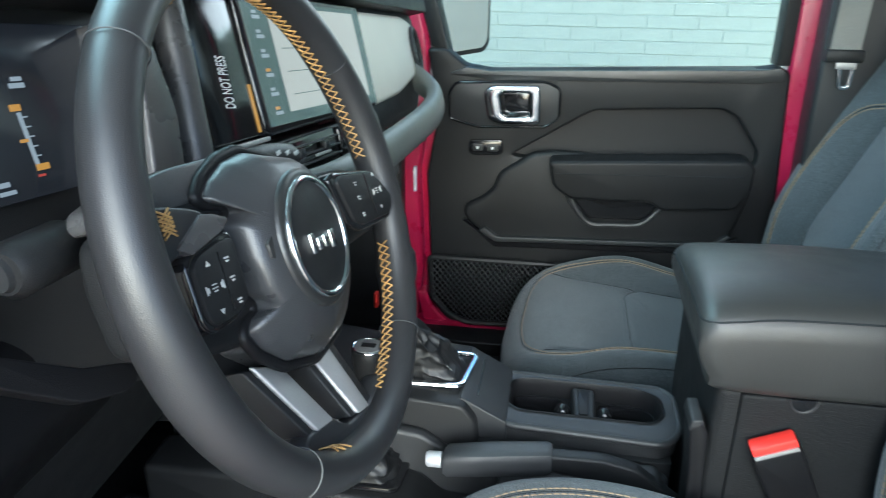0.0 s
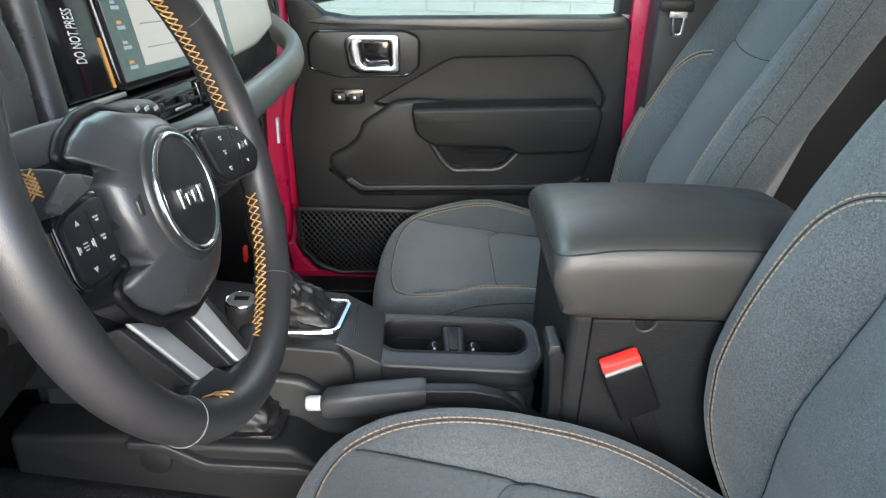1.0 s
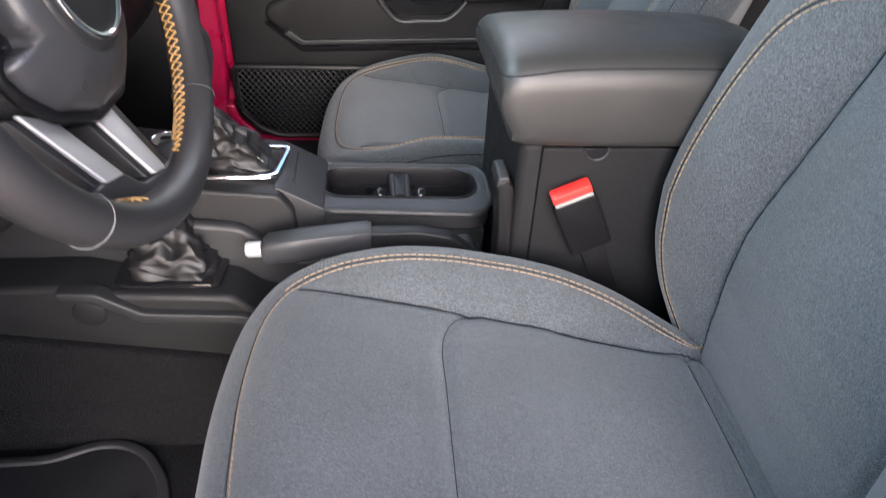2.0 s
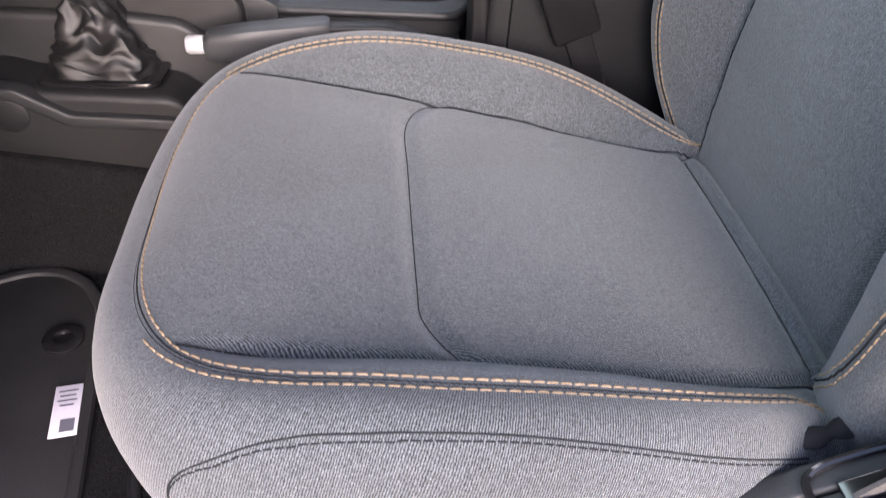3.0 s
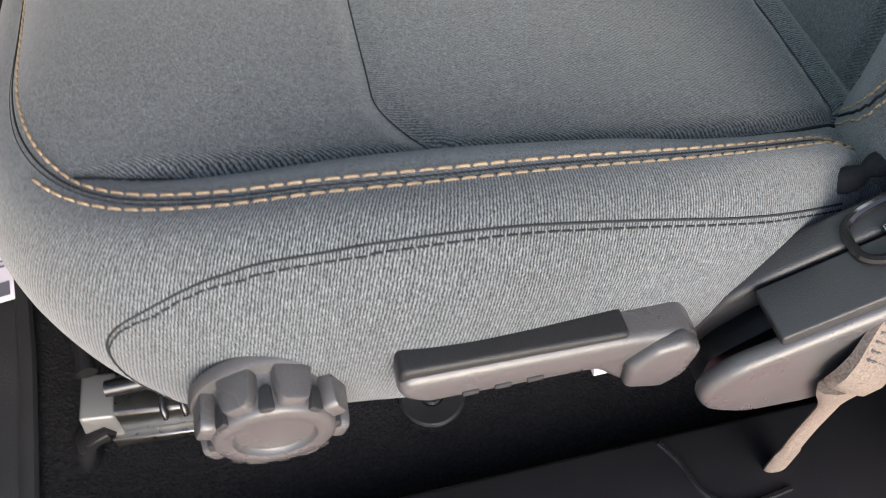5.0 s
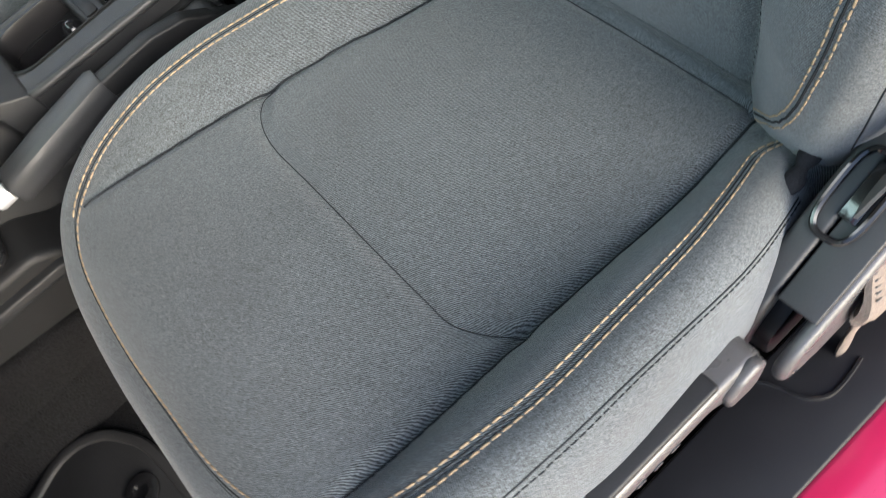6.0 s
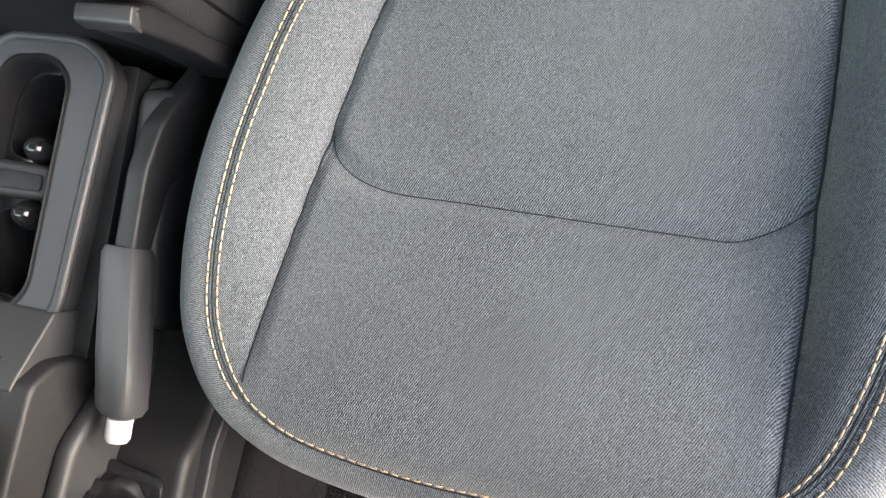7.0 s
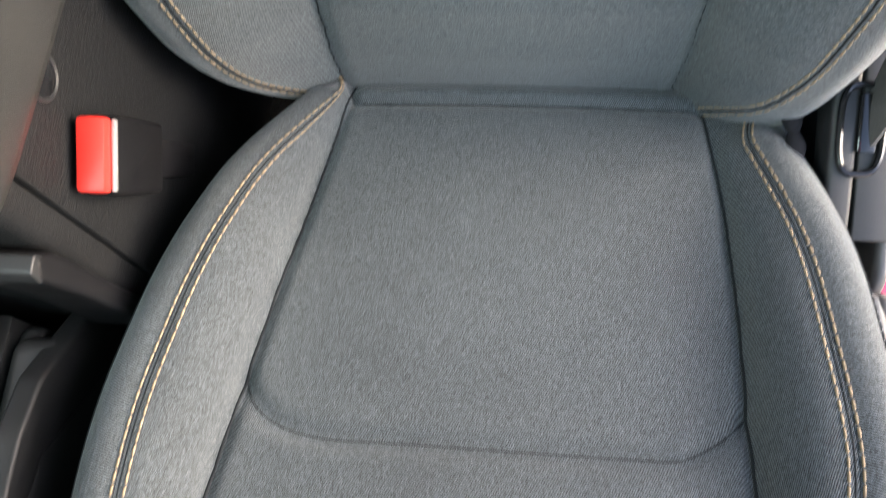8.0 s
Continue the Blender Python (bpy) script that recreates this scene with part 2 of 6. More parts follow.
# ---- mesh helpers ----
def mesh_part(name, verts, faces, mat, parent=None, label="", smooth=True, sharp=40):
    me = bpy.data.meshes.new(name)
    me.from_pydata([tuple(v) for v in verts], [], faces)
    me.validate()
    me.materials.append(mat)
    if smooth:
        me.shade_smooth()
        me.set_sharp_from_angle(angle=radians(sharp))
    ob = new(name, me)
    if parent is not None:
        ob.parent = parent
    if label:
        ob["label"] = label
    return ob


def part(name, bm, mat, parent=None, label="", sharp=40):
    bmesh.ops.recalc_face_normals(bm, faces=bm.faces)
    me = bpy.data.meshes.new(name)
    bm.to_mesh(me)
    bm.free()
    me.materials.append(mat)
    me.shade_smooth()
    me.set_sharp_from_angle(angle=radians(sharp))
    ob = new(name, me)
    if parent is not None:
        ob.parent = parent
    if label:
        ob["label"] = label
    return ob


def thing(name, label, category, group="", kind=""):
    """An Empty that carries the parts of one thing."""
    return tagged(new(name), label, category, group, kind)


def box(c, s, bevel=0.004, m=None, seg=2):
    """A bevelled block of size s round c, turned by m."""
    bm = bmesh.new()
    bmesh.ops.create_cube(bm, size=1.0)
    bmesh.ops.scale(bm, vec=s, verts=bm.verts)
    if bevel:
        bmesh.ops.bevel(bm, geom=bm.edges[:], offset=min(bevel, min(s) * 0.45), segments=seg, profile=0.5, affect="EDGES")
    bmesh.ops.transform(bm, matrix=Matrix.Translation(c) @ (m or Matrix()), verts=bm.verts)
    return bm


def prism(poly, axis, a, b, bevel=0.003, seg=2):
    """A flat outline of (p, q) pairs drawn out along an axis from a to b. p, q are the other two axes in the order x, y, z."""
    bm = bmesh.new()
    n = "xyz".index(axis)

    def spot(p, q, d):
        v = [p, q]
        v.insert(n, d)
        return v

    lo = [bm.verts.new(spot(p, q, a)) for p, q in poly]
    hi = [bm.verts.new(spot(p, q, b)) for p, q in poly]
    faces = [bm.faces.new(lo), bm.faces.new(hi[::-1])]
    for i in range(len(poly)):
        j = (i + 1) % len(poly)
        faces.append(bm.faces.new((lo[i], lo[j], hi[j], hi[i])))
    bmesh.ops.recalc_face_normals(bm, faces=faces)
    if bevel:
        edges = list({e for f in faces[:2] for e in f.edges})
        bmesh.ops.bevel(bm, geom=edges, offset=bevel, segments=seg, profile=0.5, affect="EDGES", clamp_overlap=True)
    return bm


def rounded(poly, r, seg=4):
    """The outline with its corners rounded."""
    out = []
    n = len(poly)
    for i in range(n):
        p0, p1, p2 = (Vector(poly[k % n]) for k in (i - 1, i, i + 1))
        d0, d2 = p0 - p1, p2 - p1
        k = min(r, d0.length * 0.45, d2.length * 0.45)
        a, b = p1 + d0.normalized() * k, p1 + d2.normalized() * k
        for s in range(seg + 1):
            t = s / seg
            out.append(tuple((a * (1 - t) + p1 * t) * (1 - t) + (p1 * (1 - t) + b * t) * t))
    return out


def spline(pts, n, closed=False):
    """n points at even steps along a smooth line through pts."""
    p = [np.array(q, float) for q in pts]
    m = len(p)
    fine = []
    for i in range(m if closed else m - 1):
        if closed:
            a, b, c, d = p[i - 1], p[i], p[(i + 1) % m], p[(i + 2) % m]
        else:
            a, b, c, d = p[max(i - 1, 0)], p[i], p[i + 1], p[min(i + 2, m - 1)]
        for k in range(16):
            t = k / 16
            fine.append(0.5 * (2 * b + (c - a) * t + (2 * a - 5 * b + 4 * c - d) * t * t + (3 * b - a - 3 * c + d) * t ** 3))
    fine.append(p[0] if closed else p[-1])
    fine = np.array(fine)
    run = np.r_[0, np.cumsum(np.linalg.norm(np.diff(fine, axis=0), axis=1))]
    at = np.linspace(0, run[-1], n + 1)[:-1] if closed else np.linspace(0, run[-1], n)
    return np.stack([np.interp(at, run, fine[:, k]) for k in range(fine.shape[1])], 1)


def sweep(pts, radius, segs=8, closed=False, flat=1.0, up=(0, 0, 1)):
    """A tube along pts; radius is one number or one for each point; flat squeezes it along its own up."""
    pts = [Vector(p) for p in pts]
    n = len(pts)
    rad = [radius] * n if isinstance(radius, (int, float)) else list(radius)
    verts, faces = [], []
    for i, p in enumerate(pts):
        a, b = (pts[i - 1], pts[(i + 1) % n]) if closed else (pts[max(i - 1, 0)], pts[min(i + 1, n - 1)])
        t = (b - a).normalized()
        u = Vector(up)
        s = t.cross(u)
        if s.length < 1e-4:
            s = t.cross(Vector((1, 0, 0)))
        s.normalize()
        u = s.cross(t)
        for k in range(segs):
            q = 2 * math.pi * k / segs
            verts.append(p + rad[i] * (math.cos(q) * s + flat * math.sin(q) * u))
    for i in range(n if closed else n - 1):
        for k in range(segs):
            j, l = (i + 1) % n, (k + 1) % segs
            faces.append((i * segs + k, j * segs + k, j * segs + l, i * segs + l))
    if not closed:
        faces += [tuple(range(segs - 1, -1, -1)), tuple((n - 1) * segs + k for k in range(segs))]
    return verts, faces


def loft(loops, cap=True):
    """A skin over closed loops of one length."""
    n = len(loops[0])
    verts = [v for lp in loops for v in lp]
    faces = [(i * n + k, i * n + (k + 1) % n, (i + 1) * n + (k + 1) % n, (i + 1) * n + k) for i in range(len(loops) - 1) for k in range(n)]
    if cap:
        faces += [tuple(range(n))[::-1], tuple((len(loops) - 1) * n + k for k in range(n))]
    return verts, faces


def joined(chunks):
    verts, faces = [], []
    for v, f in chunks:
        k = len(verts)
        verts += list(v)
        faces += [tuple(i + k for i in q) for q in f]
    return verts, faces


def lathe(profile, m, segs=32):
    """Turns (radius, height) pairs round the local z of m."""
    verts, faces = [], []
    for r, h in profile:
        for k in range(segs):
            q = 2 * math.pi * k / segs
            verts.append(m @ Vector((r * math.cos(q), r * math.sin(q), h)))
    for i in range(len(profile) - 1):
        for k in range(segs):
            l = (k + 1) % segs
            faces.append((i * segs + k, i * segs + l, (i + 1) * segs + l, (i + 1) * segs + k))
    faces += [tuple(range(segs))[::-1], tuple((len(profile) - 1) * segs + k for k in range(segs))]
    return verts, faces


def dashes(line, normals, length, gap, r, lift=0.0):
    """Sewn stitches: small rounded threads end to end along a line."""
    line = np.array(line, float)
    normals = np.array(normals, float)
    run = np.r_[0, np.cumsum(np.linalg.norm(np.diff(line, axis=0), axis=1))]
    chunks, s = [], 0.0
    while s + length < run[-1]:
        at = [s, s + length * 0.12, s + length * 0.5, s + length * 0.88, s + length]
        p = np.stack([np.interp(at, run, line[:, k]) for k in range(3)], 1)
        nn = np.stack([np.interp(at, run, normals[:, k]) for k in range(3)], 1)
        up = [lift - 0.6 * r, lift + 0.3 * r, lift + 0.5 * r, lift + 0.3 * r, lift - 0.6 * r]
        p = p + nn * np.array(up)[:, None]
        chunks.append(sweep(p, [r * 0.7, r, r, r, r * 0.7], 6, up=tuple(nn[2])))
        s += length + gap
    return joined(chunks)


# ---- seats ----
from mathutils.bvhtree import BVHTree

SEAT_Y = -0.385
STITCH = [(0.285, -0.272, 0.853), (0.245, -0.252, 0.871), (0.177, -0.212, 0.896), (0.121, -0.193, 0.914), (0.074, -0.18, 0.922), (0.029, -0.171, 0.926),
          (-0.015, -0.164, 0.929), (-0.064, -0.16, 0.929), (-0.105, -0.158, 0.923), (-0.145, -0.161, 0.914), (-0.184, -0.178, 0.904),
          (-0.207, -0.205, 0.895), (-0.220, -0.245, 0.888), (-0.227, -0.32, 0.884), (-0.224, -0.40, 0.890), (-0.218, -0.465, 0.900),
          (-0.204, -0.515, 0.911), (-0.182, -0.55, 0.917), (-0.152, -0.572, 0.921), (-0.111, -0.585, 0.926), (-0.065, -0.593, 0.931),
          (-0.02, -0.598, 0.931), (0.04, -0.596, 0.922), (0.121, -0.59, 0.904), (0.205, -0.572, 0.875), (0.27, -0.552, 0.852)]
INNER = [(x, -0.2155 - 0.155 * x - 0.05 * x * x) for x in (-0.19, -0.145, -0.10, -0.05, 0.0, 0.05, 0.10, 0.15, 0.20, 0.24, 0.27)]
OUTER = [(-0.2, -0.545), (-0.148, -0.548), (-0.07, -0.55), (0.0, -0.55), (0.086, -0.551), (0.166, -0.55), (0.27, -0.54)]
CROSS = [(0.007, -0.2165), (-0.008, -0.2255), (-0.019, -0.239), (-0.0262, -0.260), (-0.029, -0.285), (-0.029, -0.33), (-0.030, -0.42), (-0.030, -0.48), (-0.029, -0.506), (-0.017, -0.53), (0.0, -0.55)]


def table(pairs, x):
    return np.interp(x, [p[0] for p in pairs], [p[1] for p in pairs])


def near(line, x, y):
    """Distance in plan from (x, y) to a line of points."""
    best = 9.0
    for (ax, ay), (bx, by) in zip(line[:-1], line[1:]):
        dx, dy = bx - ax, by - ay
        t = min(max(((x - ax) * dx + (y - ay) * dy) / (dx * dx + dy * dy), 0), 1)
        best = min(best, math.hypot(x - ax - t * dx, y - ay - t * dy))
    return best


def step(t):
    t = min(max(t, 0.0), 1.0)
    return t * t * (3 - 2 * t)


def cushion_height(x, y, r, edge_z):
    """The height of the cushion inside its stitched border; r runs from 0 in the middle to 1 at the border."""
    z = 0.8895 - 0.132 * x
    yi, yo = table(INNER, x), table(OUTER, x)
    half, mid = (yi - yo) / 2, (yi + yo) / 2
    across = min(abs(y - mid) / half, 1.0)
    z += 0.005 * (1 - across ** 2) * (1 if x > -0.15 else step((x + 0.23) / 0.08))
    z -= 0.0045 * math.exp(-(near(CROSS, x, y) / 0.0075) ** 2)
    z -= 0.0045 * math.exp(-((x - 0.2435) / 0.004) ** 2)
    z += 0.003 * math.exp(-((x - 0.253) / 0.006) ** 2)
    z -= 0.0025 * math.exp(-((x - 0.264) / 0.004) ** 2)
    beyond = max(y - yi, yo - y)
    fade = step((x + 0.205) / 0.06)
    z -= 0.0062 * math.exp(-(beyond / 0.0058) ** 2) * fade
    # a soft pucker at the front outer corner
    z -= 0.006 * math.exp(-((x + 0.125) / 0.050) ** 2 - ((y + 0.556) / 0.012) ** 2)
    side_y = table([(p[0], p[1]) for p in STITCH[10::-1]], x) - yi if y > mid else yo - table([(p[0], p[1]) for p in STITCH[17:]], x)
    f = 0.0
    if beyond > 0:
        t = min(beyond / max(side_y, 0.026), 1.0)
        f = 1 - (1 - t) ** 1.7
    lift = 1 - (1 - f) * (1 - r ** (9 + 26 * step((x - 0.08) / 0.12)))
    return z + (edge_z - z) * lift


IN_RINGS = [(0, 0), (0.011, 0.002), (0.022, -0.001), (0.033, -0.012), (0.042, -0.034), (0.047, -0.062), (0.046, -0.10), (0.042, -0.15)]
OUT_RINGS = [(0, 0), (0.010, 0.004), (0.021, 0.004), (0.032, -0.003), (0.042, -0.022), (0.048, -0.050), (0.050, -0.085), (0.044, -0.120)]
FRONT_RINGS = [(0, 0), (0.009, -0.003), (0.019, -0.010), (0.028, -0.024), (0.034, -0.045), (0.033, -0.075), (0.022, -0.105), (0.004, -0.140)]
BACK_RINGS = [(0, 0), (0.01, -0.004), (0.02, -0.012), (0.03, -0.03), (0.035, -0.05), (0.035, -0.08), (0.03, -0.11), (0.02, -0.14)]


def lay_cloth(ob, plan, n, inside, turn):
    """Weave coordinates: across and along the twill on the face, and across the border on the sides.
    plan: rings of points, n to a ring, the first `inside` of them on the face."""
    me = ob.data
    lv = np.zeros(len(me.loops), dtype=np.int64)
    me.loops.foreach_get("vertex_index", lv)
    total = np.zeros(len(me.polygons), dtype=np.int64)
    me.polygons.foreach_get("loop_total", total)
    first = np.concatenate([[0], np.cumsum(total)[:-1]])
    ring = np.where(lv == 0, 0, 1 + (lv - 1) // n)
    side = np.repeat(np.minimum.reduceat(ring, first) >= inside, total)
    p, q = plan[0][lv], plan[1][lv]
    flat = np.stack([turn[0] * p[:, 0] + turn[1] * p[:, 1], turn[0] * p[:, 1] - turn[1] * p[:, 0]], 1)
    edge = np.stack([0.97 * q[:, 0] + 0.22 * q[:, 1], q[:, 1]], 1)
    layer = me.uv_layers.new(name="weave")
    layer.data.foreach_set("uv", np.where(side[:, None], edge, flat).astype(np.float32).ravel())


def unrolled(body, inside):
    """Length along the border and distance out from it, for every point of the rings."""
    rim_line = body[inside - 1]
    along = np.concatenate([[0], np.cumsum(np.linalg.norm(np.diff(rim_line, axis=0), axis=1))])
    out_of = np.zeros(body.shape[:2])
    out_of[inside:] = np.cumsum(np.linalg.norm(np.diff(body[inside - 1:], axis=0), axis=2), axis=0)
    q = np.stack([np.broadcast_to(along, out_of.shape), out_of], 2).reshape(-1, 2)
    return np.concatenate([[[0, 0]], q])


def make_seat(label, mirrored, off, lean, tip, wide, rise):
    seat = thing("car_seat", label, "car seat", "front seats")
    ox, oy, oz = off
    sy = -1 if mirrored else 1

    def put(p):
        sink = min(max((p[2] - 0.66) / 0.14, 0.0), 1.0)
        return (p[0] + ox, sy * (SEAT_Y + (p[1] - SEAT_Y) * wide) + oy, p[2] + oz * sink + rise * min(max((p[2] - 0.92) / 0.10, 0.0), 1.0))

    def add(name, vf, mat, parent, text="", sharp=60):
        v, f = vf
        if mirrored:
            f = [tuple(q[::-1]) for q in f]
        return mesh_part(name, [put(p) for p in v], f, mat, parent, text, sharp=sharp)

    # cushion
    n_round, n_in = 420, 84
    border = spline(STITCH, n_round, True)
    tang = np.roll(border, -1, 0) - np.roll(border, 1, 0)
    out = np.stack([tang[:, 1], -tang[:, 0]], 1)
    out /= np.linalg.norm(out, axis=1)[:, None]
    if ((border[:, :2] - [0.03, SEAT_Y]) * out).sum() < 0:
        out = -out
    verts, faces = [], []
    cx, cy = 0.03, SEAT_Y
    verts.append((cx, cy, cushion_height(cx, cy, 0, 0)))
    for j in range(1, n_in + 1):
        r = j / n_in
        for k in range(n_round):
            bx, by, bz = border[k]
            x, y = cx + r * (bx - cx), cy + r * (by - cy)
            verts.append((x, y, cushion_height(x, y, r, bz)))
    rings = 30
    for j in range(1, rings + 1):
        s = j / rings * 7
        for k in range(n_round):
            nx, ny = out[k]
            w = (max(0, ny) ** 2, max(0, -ny) ** 2, max(0, -nx) ** 2, max(0, nx) ** 2)
            d = z = 0.0
            for wt, prof in zip(w, (IN_RINGS, OUT_RINGS, FRONT_RINGS, BACK_RINGS)):
                i = min(int(s), 6)
                d += wt * (prof[i][0] + (s - i) * (prof[i + 1][0] - prof[i][0]))
                z += wt * (prof[i][1] + (s - i) * (prof[i + 1][1] - prof[i][1]))
            verts.append((border[k][0] + d * nx, border[k][1] + d * ny, border[k][2] + z))
    total = n_in + rings
    for k in range(n_round):
        l = (k + 1) % n_round
        faces.append((0, 1 + k, 1 + l))
        for j in range(total - 1):
            a = 1 + j * n_round
            faces.append((a + k, a + n_round + k, a + n_round + l, a + l))
    faces.append(tuple(1 + (total - 1) * n_round + k for k in range(n_round))[::-1])
    # ring edges are smoothed a little so that the profile's corners roll
    arr = np.array(verts)
    body = arr[1:].reshape(total, n_round, 3)
    for _ in range(3):
        mid = body[n_in + 1:-1]
        body[n_in + 1:-1] = 0.5 * mid + 0.25 * (body[n_in:-2] + body[n_in + 2:])
    verts = [tuple(arr[0])] + [tuple(p) for p in body.reshape(-1, 3)]
    cushion = add("cushion", (verts, faces), CLOTH, seat)
    vp = np.array(verts)
    off_mid = vp[:, 1] - SEAT_Y
    vp[:, 1] += np.sign(off_mid) * 0.9 * np.clip((np.abs(off_mid) - 0.12) / 0.03, 0, 1) * np.maximum(0, vp[:, 2] - 0.885 + 0.132 * vp[:, 0])
    lay_cloth(cushion, (vp[:, :2], unrolled(body, n_in)), n_round, n_in, (0.5, 0.87))
    tree = BVHTree.FromPolygons([Vector(v) for v in verts], faces)

    def laid(line, trees):
        pts, nor = [], []
        for p in line:
            q, n, _, _ = trees.find_nearest(Vector(p))
            if n.dot(Vector(p) - Vector((0.05, SEAT_Y, 0.80))) < 0:
                n = -n
            pts.append(tuple(q))
            nor.append(tuple(n))
        return pts, nor

    def seam(line, trees, r, parent, name="seam", mat=SEAM):
        pts, nor = laid(line, trees)
        arr2 = np.array(pts)
        for _ in range(8):
            arr2[1:-1] = 0.5 * arr2[1:-1] + 0.25 * (arr2[:-2] + arr2[2:])
        pts = [tuple(p) for p in arr2]
        return add(name, sweep(pts, r, 6), mat, parent)

    def dropped(pairs, n):
        """The line let down from above on to the cushion."""
        pts = []
        for x, y in spline(pairs, n):
            q = tree.ray_cast(Vector((x, y, 1.3)), Vector((0, 0, -1)))[0]
            pts.append((q.x, q.y, q.z + 0.0001))
        return pts

    # dark tubes laid in the grooves, crease shade put in as colour
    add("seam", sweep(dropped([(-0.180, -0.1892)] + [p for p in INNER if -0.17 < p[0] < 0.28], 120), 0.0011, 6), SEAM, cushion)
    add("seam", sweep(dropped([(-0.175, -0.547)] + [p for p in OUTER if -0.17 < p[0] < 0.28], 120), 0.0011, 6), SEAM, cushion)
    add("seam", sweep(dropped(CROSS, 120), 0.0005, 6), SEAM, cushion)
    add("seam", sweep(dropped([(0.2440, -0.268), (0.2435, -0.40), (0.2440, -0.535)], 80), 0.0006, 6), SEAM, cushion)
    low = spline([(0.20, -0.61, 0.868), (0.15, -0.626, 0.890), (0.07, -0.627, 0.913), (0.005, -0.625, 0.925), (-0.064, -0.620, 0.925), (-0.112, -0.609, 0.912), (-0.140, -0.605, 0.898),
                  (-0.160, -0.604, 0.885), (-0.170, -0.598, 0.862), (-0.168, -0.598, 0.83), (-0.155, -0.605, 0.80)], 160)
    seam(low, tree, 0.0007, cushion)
    pts, nor = laid([(p[0], p[1] - 0.0012, p[2] - 0.0032) for p in low], tree)
    add("stitching", dashes(pts, nor, 0.0052, 0.0012, 0.0006), SEAM, cushion, "dark stitching")
    lowin = spline([(0.17, -0.165, 0.88), (0.10, -0.150, 0.90), (0.03, -0.135, 0.915), (-0.05, -0.125, 0.915), (-0.11, -0.125, 0.90), (-0.15, -0.135, 0.87), (-0.16, -0.14, 0.82)], 90)
    seam(lowin, tree, 0.0010, cushion)
    # the stitched border: one row all round, a second along the bolsters, and a dark seam between
    start, stop = 2, n_round - 4
    around = list(range(start, stop))
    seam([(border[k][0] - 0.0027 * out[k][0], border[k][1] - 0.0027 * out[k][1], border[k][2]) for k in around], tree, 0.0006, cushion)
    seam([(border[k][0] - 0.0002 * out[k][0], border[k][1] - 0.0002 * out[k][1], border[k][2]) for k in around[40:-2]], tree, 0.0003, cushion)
    row_in = [(border[k][0] - 0.0066 * out[k][0], border[k][1] - 0.0066 * out[k][1], border[k][2] + 0.001) for k in around]
    pts, nor = laid(row_in, tree)
    add("stitching", dashes(pts, nor, 0.0066, 0.0016, 0.00085), THREAD, cushion, "tan twin-needle stitching")
    front = [k for k in around if out[k][0] < -0.80]
    for ks in (range(start, front[0]), range(front[-1], stop)):
        away = [0.0013 + (0.0028 * (1 - step((k - front[-1]) / 50)) if ks[0] == front[-1] else 0.0) for k in ks]
        row_out = [(border[k][0] + a * out[k][0], border[k][1] + a * out[k][1], border[k][2] + 0.001) for k, a in zip(ks, away)]
        pts, nor = laid(row_out, tree)
        add("stitching", dashes(pts, nor, 0.0066, 0.0016, 0.00085), THREAD, cushion, "tan twin-needle stitching")

    # backrest, drawn over height v and width u
    face_x = [(0.83, 0.268), (0.90, 0.264), (0.96, 0.264), (1.016, 0.270), (1.05, 0.279), (1.138, 0.305), (1.213, 0.329), (1.30, 0.360), (1.40, 0.397), (1.50, 0.436)]
    side = [(0.815, 0.100, 0.000), (0.84, 0.150, 0.010), (0.875, 0.183, 0.024), (0.93, 0.205, 0.040), (1.0, 0.216, 0.050), (1.07, 0.219, 0.055), (1.15, 0.219, 0.054),
            (1.23, 0.217, 0.050), (1.32, 0.208, 0.042), (1.41, 0.19, 0.028), (1.475, 0.155, 0.012), (1.505, 0.10, 0.0)]
    low_side = [(0.790, 0.100, 0.0), (0.806, 0.150, 0.014), (0.832, 0.184, 0.030), (0.875, 0.200, 0.041), (0.93, 0.209, 0.047)] + side[4:]
    loop = [(v, -u, h) for v, u, h in low_side] + [(1.515, 0.0, -0.004)] + [(v, u, h) for v, u, h in side[::-1]] + [(0.805, 0.0, -0.004)]
    bl = spline(loop, 360, True)
    tb = np.roll(bl, -1, 0) - np.roll(bl, 1, 0)
    ob = np.stack([tb[:, 1], -tb[:, 0]], 1)
    ob /= np.linalg.norm(ob, axis=1)[:, None]
    if ((bl[:, :2] - [1.15, 0]) * ob).sum() < 0:
        ob = -ob
    half_w = [(0.84, 0.135), (0.90, 0.137), (1.05, 0.132), (1.2, 0.122), (1.35, 0.115), (1.5, 0.105)]
    back_cross = [(1.274, -0.115), (1.268, -0.06), (1.266, 0.0), (1.268, 0.06), (1.274, 0.115)]

    def world_of(v, u, h):
        return (table(face_x, v) - h + lean + tip * (v - 0.9), SEAT_Y + u, v)

    def back_height(v, u, r, edge):
        w = table(half_w, v)
        h = 0.006 * (1 - min(abs(u) / w, 1) ** 2) + 0.004 * math.exp(-((v - 1.02) / 0.08) ** 2)
        beyond = abs(u) - w
        h -= 0.006 * math.exp(-(beyond / 0.007) ** 2)
        h -= 0.003 * math.exp(-(near(back_cross, v, u) / 0.006) ** 2)
        f = 0.0
        if beyond > 0:
            room = max(table([(s[0], s[1]) for s in side], v) - w, 0.012)
            t = min(beyond / room, 1)
            f = 1 - (1 - t) ** 1.8
        return h + (edge - h) * (1 - (1 - f) * (1 - r ** 9))

    bv, bf = [world_of(1.15, 0, back_height(1.15, 0, 0, 0))], []
